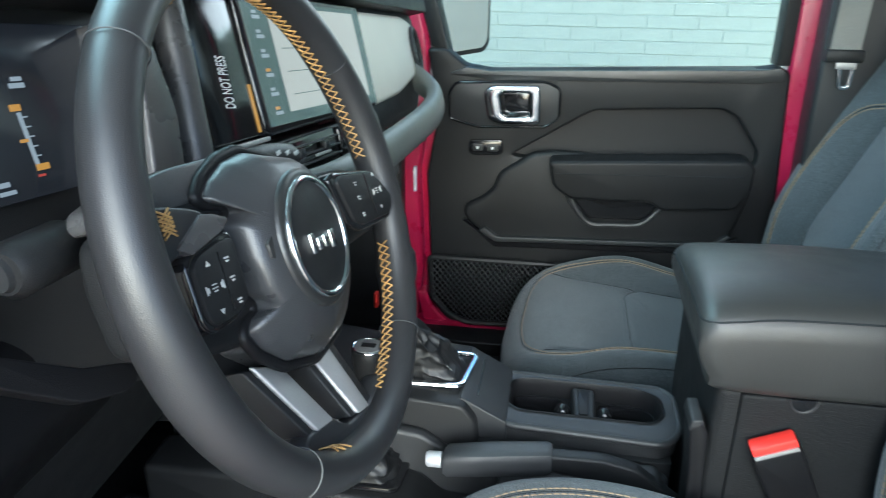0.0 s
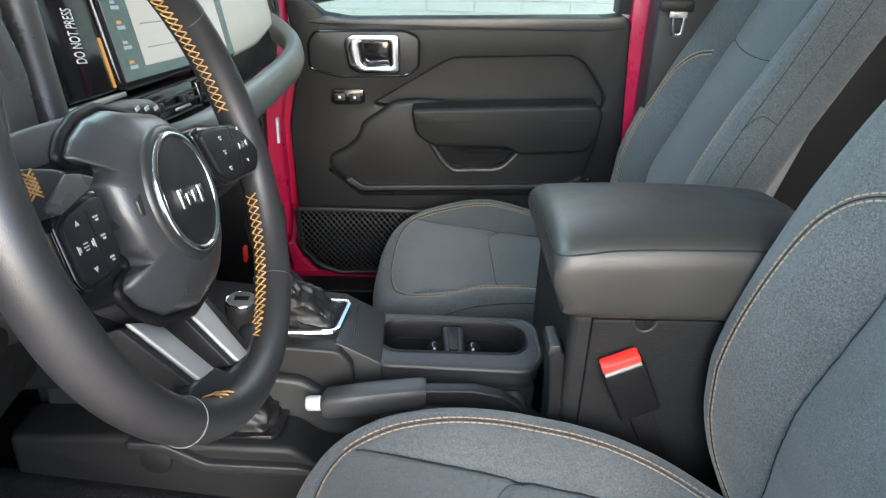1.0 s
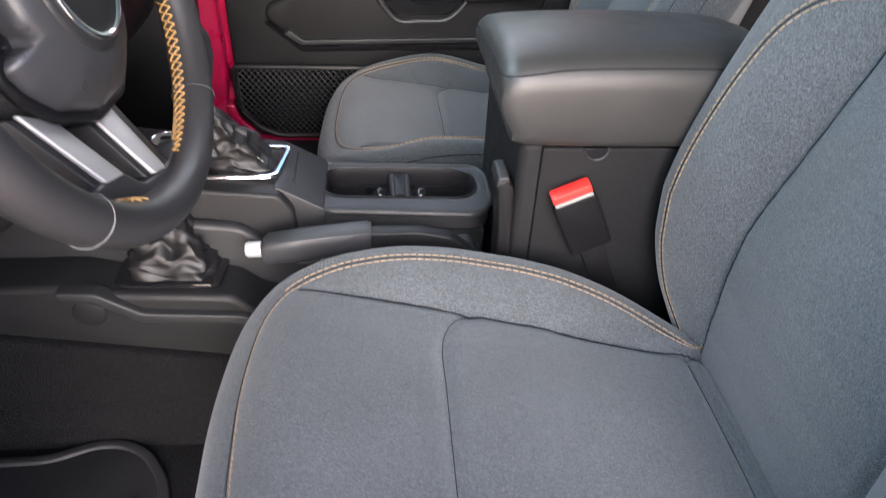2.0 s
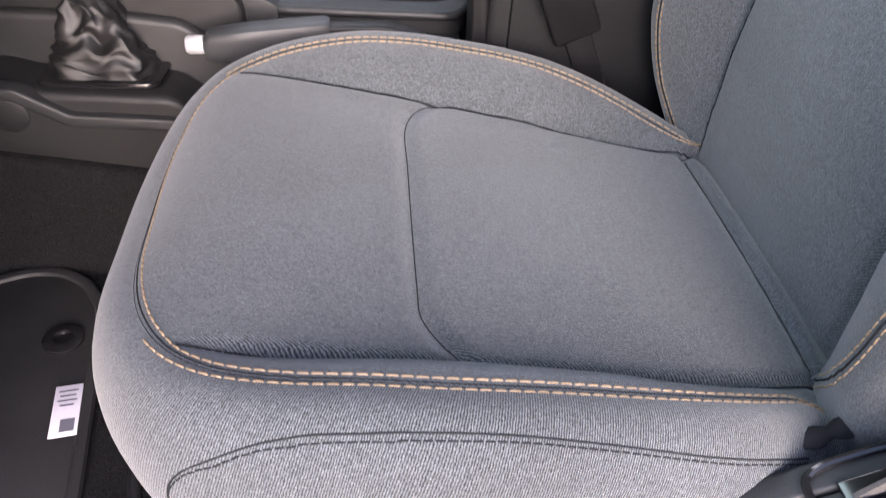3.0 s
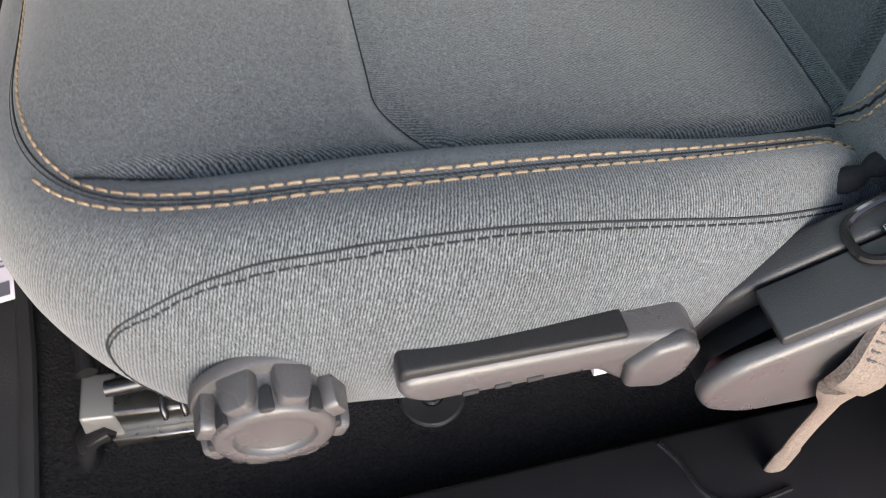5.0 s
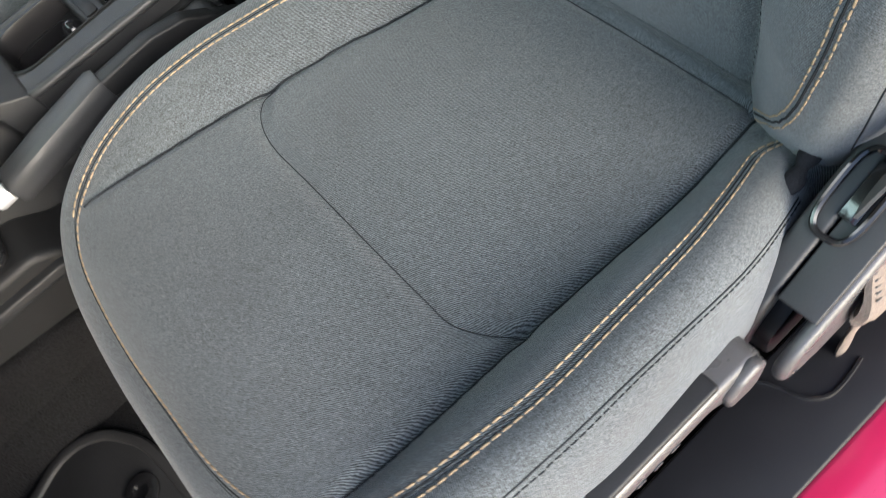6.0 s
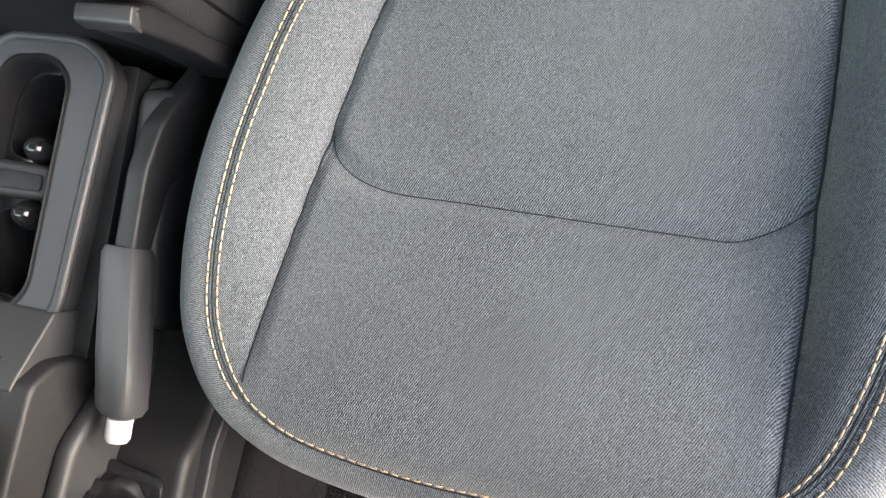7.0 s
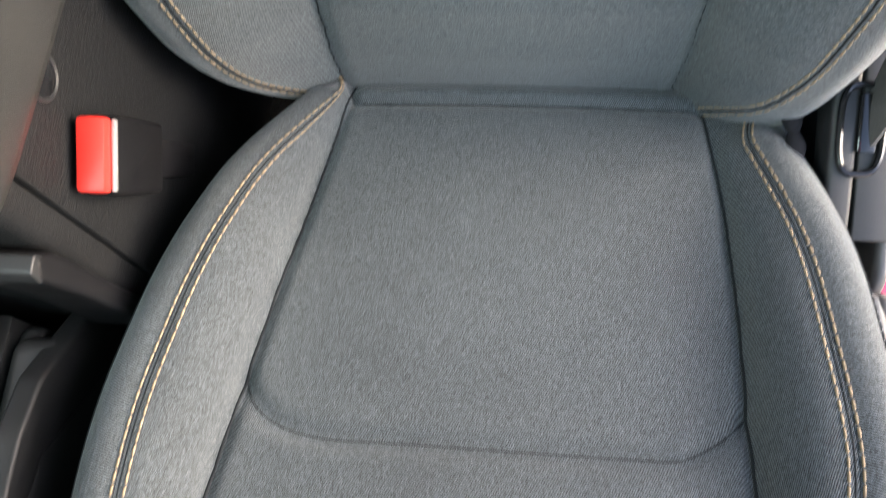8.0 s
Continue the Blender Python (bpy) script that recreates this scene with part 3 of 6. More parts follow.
    m_in, m_out = 70, 26
    prof = [(0, 0), (0.012, 0.0015), (0.026, -0.006), (0.038, -0.024), (0.045, -0.05), (0.046, -0.085), (0.038, -0.115), (0.0, -0.135)]
    for j in range(1, m_in + 1):
        r = j / m_in
        for v, u, h in bl:
            vv, uu = 1.15 + r * (v - 1.15), r * u
            bv.append(world_of(vv, uu, back_height(vv, uu, r, h)))
    for j in range(1, m_out + 1):
        s = j / m_out * 7
        i = min(int(s), 6)
        d = prof[i][0] + (s - i) * (prof[i + 1][0] - prof[i][0])
        dh = prof[i][1] + (s - i) * (prof[i + 1][1] - prof[i][1])
        for (v, u, h), (nv, nu) in zip(bl, ob):
            bv.append(world_of(v + d * nv * (0.45 if nv < 0 else 1), u + d * nu, h + dh))
    tot = m_in + m_out
    for k in range(360):
        l = (k + 1) % 360
        bf.append((0, 1 + l, 1 + k))
        for j in range(tot - 1):
            a = 1 + j * 360
            bf.append((a + k, a + l, a + 360 + l, a + 360 + k))
    bf.append(tuple(1 + (tot - 1) * 360 + k for k in range(360)))
    arr = np.array(bv)
    body = arr[1:].reshape(tot, 360, 3)
    for _ in range(3):
        mid = body[m_in + 1:-1]
        body[m_in + 1:-1] = 0.5 * mid + 0.25 * (body[m_in:-2] + body[m_in + 2:])
    bv = [tuple(arr[0])] + [tuple(p) for p in body.reshape(-1, 3)]
    backrest = add("backrest", (bv, bf), CLOTH_BACK, seat)
    vp = np.array(bv)
    off_mid = vp[:, 1] - SEAT_Y
    vp[:, 1] += np.sign(off_mid) * 0.9 * np.clip((np.abs(off_mid) - 0.09) / 0.03, 0, 1) * np.maximum(0, table(face_x, vp[:, 2]) + lean + tip * (vp[:, 2] - 0.9) + 0.004 - vp[:, 0])
    lay_cloth(backrest, (vp[:, [2, 1]], unrolled(body, m_in)), 360, m_in, (0.5, 0.87))
    btree = BVHTree.FromPolygons([Vector(v) for v in bv], bf)

    def blaid(line):
        pts, nor = [], []
        for p in line:
            q, n, _, _ = btree.find_nearest(Vector(p))
            if n.dot(Vector(p) - Vector((table(face_x, p[2]) + 0.05 + lean + tip * (p[2] - 0.9), SEAT_Y, p[2] + 0.01))) < 0:
                n = -n
            pts.append(tuple(q))
            nor.append(tuple(n))
        return pts, nor

    # a backrest crease, its shade drawn as a thin dark tube
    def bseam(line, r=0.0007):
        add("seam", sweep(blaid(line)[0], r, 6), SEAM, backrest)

    for s in (-1, 1):
        bseam([world_of(v, s * table(half_w, v), back_height(v, s * table(half_w, v), 0.3, 0)) for v in np.linspace(0.845, 1.49, 110)])
        tuck = 0.014 if mirrored else 0.0
        path = spline([(0.855, 0.160), (0.90, 0.190), (0.96, 0.205), (1.05, 0.213), (1.13, 0.211), (1.19, 0.202), (1.225, 0.185), (1.246, 0.16), (1.258, 0.126)], 150)
        side_of = np.gradient(path, axis=0)
        side_of = np.stack([side_of[:, 1], -side_of[:, 0]], 1) / np.linalg.norm(side_of, axis=1)[:, None]
        edge_h = lambda v: table([(q[0], q[2]) for q in side], v)
        for shift in (-0.0036, 0.0036):
            line = [world_of(p[0] + shift * q[0], s * (p[1] - tuck + shift * q[1]), edge_h(p[0])) for p, q in zip(path, side_of)]
            pts, nor = blaid(line)
            add("stitching", dashes(pts, nor, 0.0064, 0.0018, 0.0013 if mirrored else 0.0008), THREAD, backrest, "tan twin-needle stitching")
        bseam([world_of(p[0], s * (p[1] - tuck), edge_h(p[0])) for p in path], 0.0009)
        # seams of the side panels
        for line in ([(0.90, 0.232, 0.030), (1.0, 0.245, 0.040), (1.15, 0.248, 0.040), (1.3, 0.240, 0.030), (1.45, 0.200, 0.010)],
                     [(0.87, 0.250, -0.010), (1.0, 0.263, 0.0), (1.15, 0.266, 0.0), (1.3, 0.256, -0.010), (1.45, 0.220, -0.030)],
                     [(1.19, 0.247, 0.040), (1.215, 0.256, 0.028), (1.205, 0.266, 0.0)]):
            bseam([world_of(v, s * u, h) for v, u, h in spline(line, 60)])
    bseam([world_of(v, u, back_height(v, u, 0.3, 0)) for v, u in spline(back_cross, 60)])

    # headrest on two posts
    hx = table(face_x, 1.5) + lean + tip * 0.6
    hv, hf = loft([[(hx + 0.045 + 0.02 * i / 6 + dx * w, SEAT_Y + dy * w, 1.545 + 0.175 * i / 6)
                    for dx, dy in ((0.05 * math.copysign(abs(math.cos(q)) ** 0.6, math.cos(q)), 0.125 * math.copysign(abs(math.sin(q)) ** 0.5, math.sin(q)))
                                   for q in (2 * math.pi * k / 32 for k in range(32)))] for i, w in enumerate((0.82, 0.95, 1.0, 1.0, 0.98, 0.92, 0.75))])
    add("headrest", (hv, hf), CLOTH, seat)
    for dy in (-0.07, 0.07):
        add("headrest_post", sweep([(hx + 0.05, SEAT_Y + dy, 1.45), (hx + 0.055, SEAT_Y + dy, 1.56)], 0.007, 12), CHROME, seat)

    # base and rails
    base = prism(rounded([(-0.15, 0.70), (-0.17, 0.79), (0.22, 0.80), (0.27, 0.70)], 0.02), "y", SEAT_Y - 0.20, SEAT_Y + 0.19, 0.006)
    vs = [tuple(v.co) for v in base.verts]
    base.verts.index_update()
    fs = [tuple(v.index for v in f.verts) for f in base.faces]
    base.free()
    add("seat_base", (vs, fs), PLASTIC, seat)
    for y in (-0.553, -0.215):
        rail = [(-0.262, 0.662), (-0.256, 0.692), (-0.10, 0.656), (0.30, 0.640), (0.30, 0.628), (-0.10, 0.634)]
        b2 = prism(rail, "y", y + 0.002, y + 0.034, 0.003)
        vs = [tuple(v.co) for v in b2.verts]
        b2.verts.index_update()
        fs = [tuple(v.index for v in f.verts) for f in b2.faces]
        b2.free()
        railob = add("rail", (vs, fs), STEEL, seat, "bare steel seat rail")
        b2 = prism([(-0.247, 0.648), (-0.247, 0.659), (-0.12, 0.634), (-0.12, 0.628)], "y", y - 0.004, y + 0.03, 0.002)
        vs = [tuple(v.co) for v in b2.verts]
        b2.verts.index_update()
        fs = [tuple(v.index for v in f.verts) for f in b2.faces]
        b2.free()
        add("slide", (vs, fs), STEEL, railob)
        cap = prism(rounded([(-0.264, 0.661), (-0.258, 0.693), (-0.236, 0.688), (-0.238, 0.656)], 0.003), "y", y + 0.0005, y + 0.0355, 0.003)
        vs = [tuple(v.co) for v in cap.verts]
        cap.verts.index_update()
        fs = [tuple(v.index for v in f.verts) for f in cap.faces]
        cap.free()
        add("end_cap", (vs, fs), ZINC, railob, "dull grey rail end cap")
        for xk in (-0.206, -0.192):
            add("clip", sweep([(xk, y + 0.018, 0.6845), (xk + 0.001, y + 0.001, 0.6825), (xk + 0.001, y - 0.002, 0.674)], 0.0022, 6), GLOSS, railob)
        add("foot", sweep(spline([(-0.245, y + 0.005, 0.67), (-0.262, y + 0.003, 0.662), (-0.270, y, 0.648), (-0.272, y, 0.628)], 12), 0.012, 10, flat=0.6), GLOSS, railob)
        add("foot", sweep([(0.27, y, 0.67), (0.29, y, 0.628)], 0.014, 10), GLOSS, railob)
    add("slide_bar", sweep(spline([(-0.225, -0.56, 0.765), (-0.232, -0.50, 0.768), (-0.232, -0.27, 0.768), (-0.225, -0.21, 0.765), (-0.10, -0.205, 0.745)], 60), 0.006, 10), GLOSS, seat)
    return seat, add


driver, dadd = make_seat("charcoal twill cloth car seat, tan stitching, knob and lever alongside", False, (0, 0, 0), 0.0, 0.0, 1.0, 0.0)
passenger, padd = make_seat("charcoal twill cloth car seat with tan stitching beside closed door", True, (0.061, 0.080, -0.082), 0.010, 0.105, 0.81, 0.042)

# knob on the driver's seat
KN = Matrix.Translation((-0.108, -0.630, 0.836)) @ Matrix.Scale(0.93, 4) @ Euler((radians(90), 0, 0)).to_matrix().to_4x4()
knob = mesh_part("adjuster_knob", *lathe([(0.0400, 0.0), (0.0418, 0.002), (0.0418, 0.006), (0.0405, 0.0085), (0.0335, 0.0095), (0.0322, 0.012), (0.0316, 0.026), (0.0306, 0.0288), (0.0290, 0.0300),
                                          (0.0228, 0.0304), (0.0212, 0.0298), (0.0202, 0.0272), (0.0195, 0.0266), (0.0004, 0.0266)], KN, 64), PLASTIC_GREY, driver, "grey grained lumbar knob", sharp=35)
for k in range(8):
    q = 2 * math.pi * (k + 0.5) / 8 - 0.05
    turn = KN @ Matrix.Rotation(q, 4, "Z")
    # a tapered finger standing out from the core, rounded at its nose
    grip = prism(rounded([(-0.0098, 0.0070), (0.0098, 0.0070), (0.0086, 0.021), (0.0062, 0.0275), (-0.0062, 0.0275), (-0.0086, 0.021)], 0.003, 3), "x", 0.0290, 0.0388, 0.0022, seg=2)
    bmesh.ops.transform(grip, matrix=turn, verts=grip.verts)
    part("finger", grip, PLASTIC_GREY, knob)
    turn = KN @ Matrix.Rotation(q + math.pi / 8, 4, "Z")
    grip = prism(rounded([(-0.0028, 0.016), (0.0028, 0.016), (0.0040, 0.0292), (-0.0040, 0.0292)], 0.002, 2), "x", 0.0285, 0.0336, 0.001, seg=2)
    bmesh.ops.transform(grip, matrix=turn, verts=grip.verts)
    part("grip", grip, PLASTIC_SOFT, knob)

# height lever
lever = part("height_lever", prism(rounded([(-0.045, 0.868), (-0.049, 0.859), (-0.046, 0.850), (-0.036, 0.842), (0.050, 0.838), (0.058, 0.828), (0.066, 0.818), (0.090, 0.810), (0.102, 0.822), (0.105, 0.846), (0.096, 0.858), (0.062, 0.863)], 0.005),
                                     "y", -0.660, -0.632, 0.006, seg=4), PLASTIC_GREY, driver, "grey grained seat height lever")
part("grip", prism(rounded([(-0.046, 0.873), (-0.048, 0.862), (0.064, 0.852), (0.065, 0.8655)], 0.004), "y", -0.657, -0.629, 0.005, seg=4), PLASTIC, lever)
part("pivot", prism(rounded([(0.066, 0.822), (0.088, 0.814), (0.099, 0.825), (0.102, 0.850), (0.093, 0.860), (0.076, 0.857), (0.064, 0.843)], 0.004), "y", -0.666, -0.655, 0.004, seg=3), PLASTIC_GREY, lever)
for x in (-0.014, 0.002, 0.018):
    part("mark", box((x, -0.6592, 0.8465), (0.0085, 0.004, 0.004), 0.001), PLASTIC_SOFT, lever)

# recliner cover: a sloping arm in two halves over a rounded shell
cover = part("recliner_cover", prism(rounded([(0.106, 0.810), (0.108, 0.824), (0.119, 0.838), (0.140, 0.848), (0.20, 0.877), (0.33, 0.942), (0.36, 0.89), (0.30, 0.82), (0.225, 0.782), (0.182, 0.772), (0.142, 0.776), (0.115, 0.792)], 0.008),
                                     "y", -0.677, -0.665, 0.0055, seg=6), PLASTIC_GREY, driver, "grey moulded recliner cover")
part("outer_arm", prism(rounded([(0.142, 0.846), (0.138, 0.8555), (0.20, 0.887), (0.33, 0.953), (0.336, 0.942), (0.206, 0.876)], 0.002), "y", -0.672, -0.6424, 0.0035, seg=3), PLASTIC_SOFT, cover)
part("inner_arm", prism(rounded([(0.112, 0.795), (0.1125, 0.806), (0.117, 0.824), (0.128, 0.846), (0.147, 0.861), (0.175, 0.876), (0.20, 0.8885), (0.32, 0.949), (0.33, 0.92), (0.19, 0.85), (0.150, 0.832), (0.130, 0.812), (0.122, 0.792)], 0.006), "y", -0.6408, -0.621, 0.006, seg=4), PLASTIC_SOFT, cover)
part("hinge", prism(rounded([(0.13, 0.76), (0.125, 0.80), (0.16, 0.83), (0.30, 0.90), (0.32, 0.82), (0.20, 0.76)], 0.01), "y", -0.652, -0.628, 0.004), SILL_BLACK, cover)
slope = Vector((0.891, 0, 0.454))
mid = Vector((0.209, -0.6416, 0.8945))
ring = [tuple(mid + slope * (0.032 * math.copysign(abs(math.cos(q)) ** 0.6, math.cos(q))) + Vector((0, -1, 0)) * (0.015 * math.copysign(abs(math.sin(q)) ** 0.6, math.sin(q)))) for q in np.linspace(0, 2 * math.pi, 40, endpoint=False)]
mesh_part("belt_slot_rim", *sweep(ring, 0.0026, 8, True), GLOSS, cover)
slot = box((0, 0, 0), (0.042, 0.013, 0.006), 0.001, Euler((0, radians(-27), 0)).to_matrix().to_4x4())
bmesh.ops.translate(slot, vec=mid + Vector((0.005, -0.004, 0.001)), verts=slot.verts)
part("belt_slot", slot, GLOSS, cover)

# steel edge under the cushion, with a bright clip
mesh_part("frame_edge", *sweep([(-0.10, -0.594, 0.735), (0.0, -0.594, 0.721), (0.12, -0.594, 0.706)], 0.0022, 8, flat=0.7), STEEL, driver)
part("clip", box((0.110, -0.600, 0.7035), (0.036, 0.008, 0.007), 0.0015), BUTTON, driver)
for yb in (-0.556,):
    mesh_part("cross_tube", *sweep([(-0.229, yb + 0.006, 0.724), (-0.150, yb + 0.008, 0.720)], 0.0055, 12), GLOSS, driver)
# black cloth fold where the cushion meets the recliner
mesh_part("cloth_fold", *sweep(spline([(0.27, -0.590, 0.900), (0.235, -0.597, 0.886), (0.20, -0.602, 0.876), (0.172, -0.606, 0.868), (0.156, -0.608, 0.858), (0.146, -0.609, 0.846)], 40), [0.004 + 0.004 * abs(math.sin(0.55 * k)) for k in range(40)], 10, flat=0.6), BLACK_CLOTH, driver)


# ---- centre console ----
from mathutils import noise

console = thing("center_console", "black moulded plastic centre console with two empty cup holders", "car console")
main = prism(rounded([(-0.62, 0.64), (-0.62, 0.98), (-0.48, 0.955), (-0.30, 0.935), (-0.215, 0.928), (-0.198, 0.905), (-0.19, 0.79), (0.05, 0.79), (0.05, 0.64)], 0.008), "y", -0.028, 0.125, 0.010, seg=3)
part("body", main, PLASTIC, console)
for y0, y1 in ((-0.027, 0.004), (0.104, 0.124)):
    part("tray_side", prism([(-0.20, 0.77), (-0.20, 0.872), (0.048, 0.872), (0.048, 0.77)], "y", y0, y1, 0.003), PLASTIC, console)
# cup holder tray with two wells cut as rings of walls
rim = [(-0.203, 0.115), (0.045, 0.105), (0.060, 0.085), (0.060, 0.01), (0.040, -0.020), (-0.165, -0.008), (-0.198, 0.030)]


def plate_with_holes(outline, wells, z0, z1):
    """A plate between z0 and z1 whose outline is filled round the wells."""
    bm = bmesh.new()
    edges = []
    for ring in [outline] + wells:
        vs = [bm.verts.new((x, y, z1)) for x, y in ring]
        edges += [bm.edges.new((vs[i], vs[(i + 1) % len(vs)])) for i in range(len(vs))]
    bmesh.ops.triangle_fill(bm, use_beauty=True, edges=edges)
    ext = bmesh.ops.extrude_face_region(bm, geom=bm.faces[:])
    bmesh.ops.translate(bm, vec=(0, 0, z0 - z1), verts=[v for v in ext["geom"] if isinstance(v, bmesh.types.BMVert)])
    return bm


recess = rounded([(-0.166, 0.040), (-0.158, 0.090), (-0.135, 0.098), (0.012, 0.094), (0.038, 0.078), (0.041, 0.038), (0.024, 0.017), (-0.145, 0.021)], 0.012, 5)
holes = [rounded([(-0.158, 0.090), (-0.092, 0.092), (-0.084, 0.075), (-0.082, 0.045), (-0.088, 0.028), (-0.148, 0.028), (-0.160, 0.045)], 0.014, 5),
         rounded([(-0.036, 0.089), (0.018, 0.088), (0.034, 0.072), (0.035, 0.038), (0.020, 0.024), (-0.030, 0.026), (-0.042, 0.045), (-0.042, 0.072)], 0.014, 5)]
part("ramp", prism(rounded([(-0.232, 0.86), (-0.222, 0.931), (-0.212, 0.927), (-0.160, 0.8985), (-0.160, 0.86)], 0.004), "y", -0.012, 0.118, 0.006, seg=3), PLASTIC_SOFT, console)
part("ramp_slot", prism([(-0.2005, 0.9215), (-0.1985, 0.9205), (-0.1990, 0.9225), (-0.2003, 0.9230)], "y", 0.010, 0.100, 0), GLOSS, console)
tray = part("cup_tray", plate_with_holes(rounded(rim, 0.02, 5), [recess], 0.868, 0.897), PLASTIC_SOFT, console, sharp=30)
mesh_part("tray_edge", *sweep([(x, y, 0.8935) for x, y in rounded(rim, 0.02, 5)], 0.0055, 10, True), PLASTIC_SOFT, tray)
cxx, cyy = -0.062, 0.056
mesh_part("recess_wall", *loft([[(cxx + k * (x - cxx), cyy + k * (y - cyy), z) for x, y in recess] for k, z in ((1.05, 0.8985), (1.015, 0.8995), (0.995, 0.897), (0.985, 0.888), (0.975, 0.870))], False), SILL_BLACK, tray, sharp=50)
part("recess_floor", plate_with_holes([(cxx + 0.985 * (x - cxx), cyy + 0.985 * (y - cyy)) for x, y in recess], holes, 0.866, 0.8715), SILL_BLACK, tray, sharp=30)
for ring in holes:
    cxx, cyy = np.mean([p[0] for p in ring]), np.mean([p[1] for p in ring])
    loops = [[(cxx + k * (x - cxx), cyy + k * (y - cyy), z) for x, y in ring] for k, z in ((1.03, 0.8722), (0.995, 0.8722), (0.98, 0.867), (0.93, 0.80), (0.3, 0.797))]
    mesh_part("cup_well", *loft(loops, False), GLOSS, tray, sharp=50)
    fx = -0.088 if cxx < -0.06 else -0.032
    mesh_part("cup_finger", *lathe([(0.001, 0.019), (0.006, 0.017), (0.011, 0.010), (0.0135, 0.0), (0.014, -0.010), (0.011, -0.022)], Matrix.Translation((fx, cyy - 0.004, 0.872)), 18), GLOSS, tray)
part("divider", prism(rounded([(-0.077, 0.094), (-0.045, 0.092), (-0.046, 0.022), (-0.074, 0.022)], 0.006), "z", 0.86, 0.8935, 0.006, seg=3), PLASTIC, tray)
part("divider_slot", prism(rounded([(-0.069, 0.086), (-0.053, 0.085), (-0.054, 0.028), (-0.068, 0.028)], 0.004), "z", 0.886, 0.8955, 0.001), SILL_BLACK, tray)
# sculpted flank beside the tray
flank = prism(rounded([(-0.60, 0.64), (-0.60, 0.905), (-0.32, 0.898), (-0.265, 0.892), (-0.23, 0.868), (-0.19, 0.838), (-0.12, 0.852), (0.0, 0.866), (0.045, 0.86), (0.05, 0.64)], 0.010), "y", -0.045, -0.026, 0.008, seg=3)
part("flank", flank, PLASTIC_SOFT, console)
flank2 = prism(rounded([(-0.18, 0.70), (-0.165, 0.852), (-0.10, 0.872), (0.03, 0.878), (0.042, 0.84), (0.03, 0.70)], 0.012), "y", -0.072, -0.034, 0.012, seg=3)
part("flank", flank2, PLASTIC_SOFT, console)
# lower shelf on the driver's side, with the second boot and the hand brake
shelf = prism(rounded([(-0.62, 0.60), (-0.62, 0.85), (-0.45, 0.852), (-0.415, 0.842), (-0.27, 0.836), (-0.235, 0.808), (0.0, 0.80), (0.04, 0.79), (0.04, 0.60)], 0.012), "y", -0.112, -0.04, 0.014, seg=4)
part("shelf", shelf, PLASTIC, console)
part("shelf_edge", prism(rounded([(-0.47, 0.852), (-0.425, 0.850), (-0.375, 0.820), (-0.26, 0.814), (-0.22, 0.80), (-0.22, 0.788), (-0.27, 0.800), (-0.38, 0.806), (-0.43, 0.836), (-0.47, 0.84)], 0.005), "y", -0.123, -0.100, 0.006, seg=3), PLASTIC_SOFT, console)
mesh_part("round_cap", *lathe([(0.020, 0), (0.020, 0.003), (0.017, 0.0045), (0.001, 0.0045)], Matrix.Translation((-0.440, -0.111, 0.815)) @ Euler((radians(90), 0, 0)).to_matrix().to_4x4(), 28), PLASTIC, console)
part("kick_panel", prism(rounded([(-0.66, 0.60), (-0.66, 0.80), (-0.30, 0.745), (-0.05, 0.70), (-0.05, 0.60)], 0.02), "y", -0.128, -0.10, 0.01, seg=3), CARPET, console)


def boot(foot, top, z0, z1, wob):
    """A slack leather boot from a four-cornered foot up to a narrow neck, creased at two scales."""
    loops = []
    for i in range(44):
        t = i / 43
        k = (1 - t) ** 0.8
        lp = []
        for j in range(96):
            q = 2 * math.pi * j / 96
            c, s = math.cos(q), math.sin(q)
            sq = (abs(c) ** 5 + abs(s) ** 5) ** -0.2
            env = min(1.0, 5 * t) * min(1.0, 6 * (1 - t))
            n1 = noise.noise((c * 1.5 + wob, s * 1.5, t * 5.5))
            n2 = noise.noise((c * 3.2, s * 3.2 + wob, t * 11.0))
            w = 1 + env * (0.34 * (0.25 - abs(n1)) + 0.06 * (0.2 - abs(n2)))
            x = foot[0] * (1 - t) + top[0] * t + c * sq * w * (foot[2] * k + 0.012 * t)
            y = foot[1] * (1 - t) + top[1] * t + s * sq * w * (foot[3] * k + 0.012 * t)
            lp.append((x, y, z0 + (z1 - z0) * t + env * 0.012 * noise.noise((c * 2.1 + wob, s * 2.1, t * 3.0))))
        loops.append(lp)
    return loft(loops)


tc = thing("transfer_lever", "round-topped black lever in a gathered leather boot on the console", "gear lever")
mesh_part("boot", *boot((-0.345, -0.054, 0.056, 0.040), (-0.358, -0.042), 0.842, 0.925, 0.4), BOOT, tc)
part("boot_frame", prism(rounded([(-0.412, -0.100), (-0.285, -0.100), (-0.278, -0.010), (-0.412, -0.006)], 0.014), "z", 0.838, 0.846, 0.003), GLOSS, tc)
mesh_part("stick", *sweep([(-0.350, -0.045, 0.92), (-0.335, -0.035, 0.975)], 0.012, 14), PLASTIC, tc)
mesh_part("knob", *lathe([(0.014, 0.0), (0.019, 0.012), (0.022, 0.04), (0.022, 0.048), (0.0205, 0.051), (0.001, 0.052)], Matrix.Translation((-0.333, -0.033, 0.956)), 28), PLASTIC, tc)
mesh_part("ring", *sweep([(-0.333 + 0.0195 * math.cos(q), -0.033 + 0.0195 * math.sin(q), 1.0075) for q in np.linspace(0, 2 * math.pi, 32, endpoint=False)], 0.0015, 8, True), CHROME, tc)
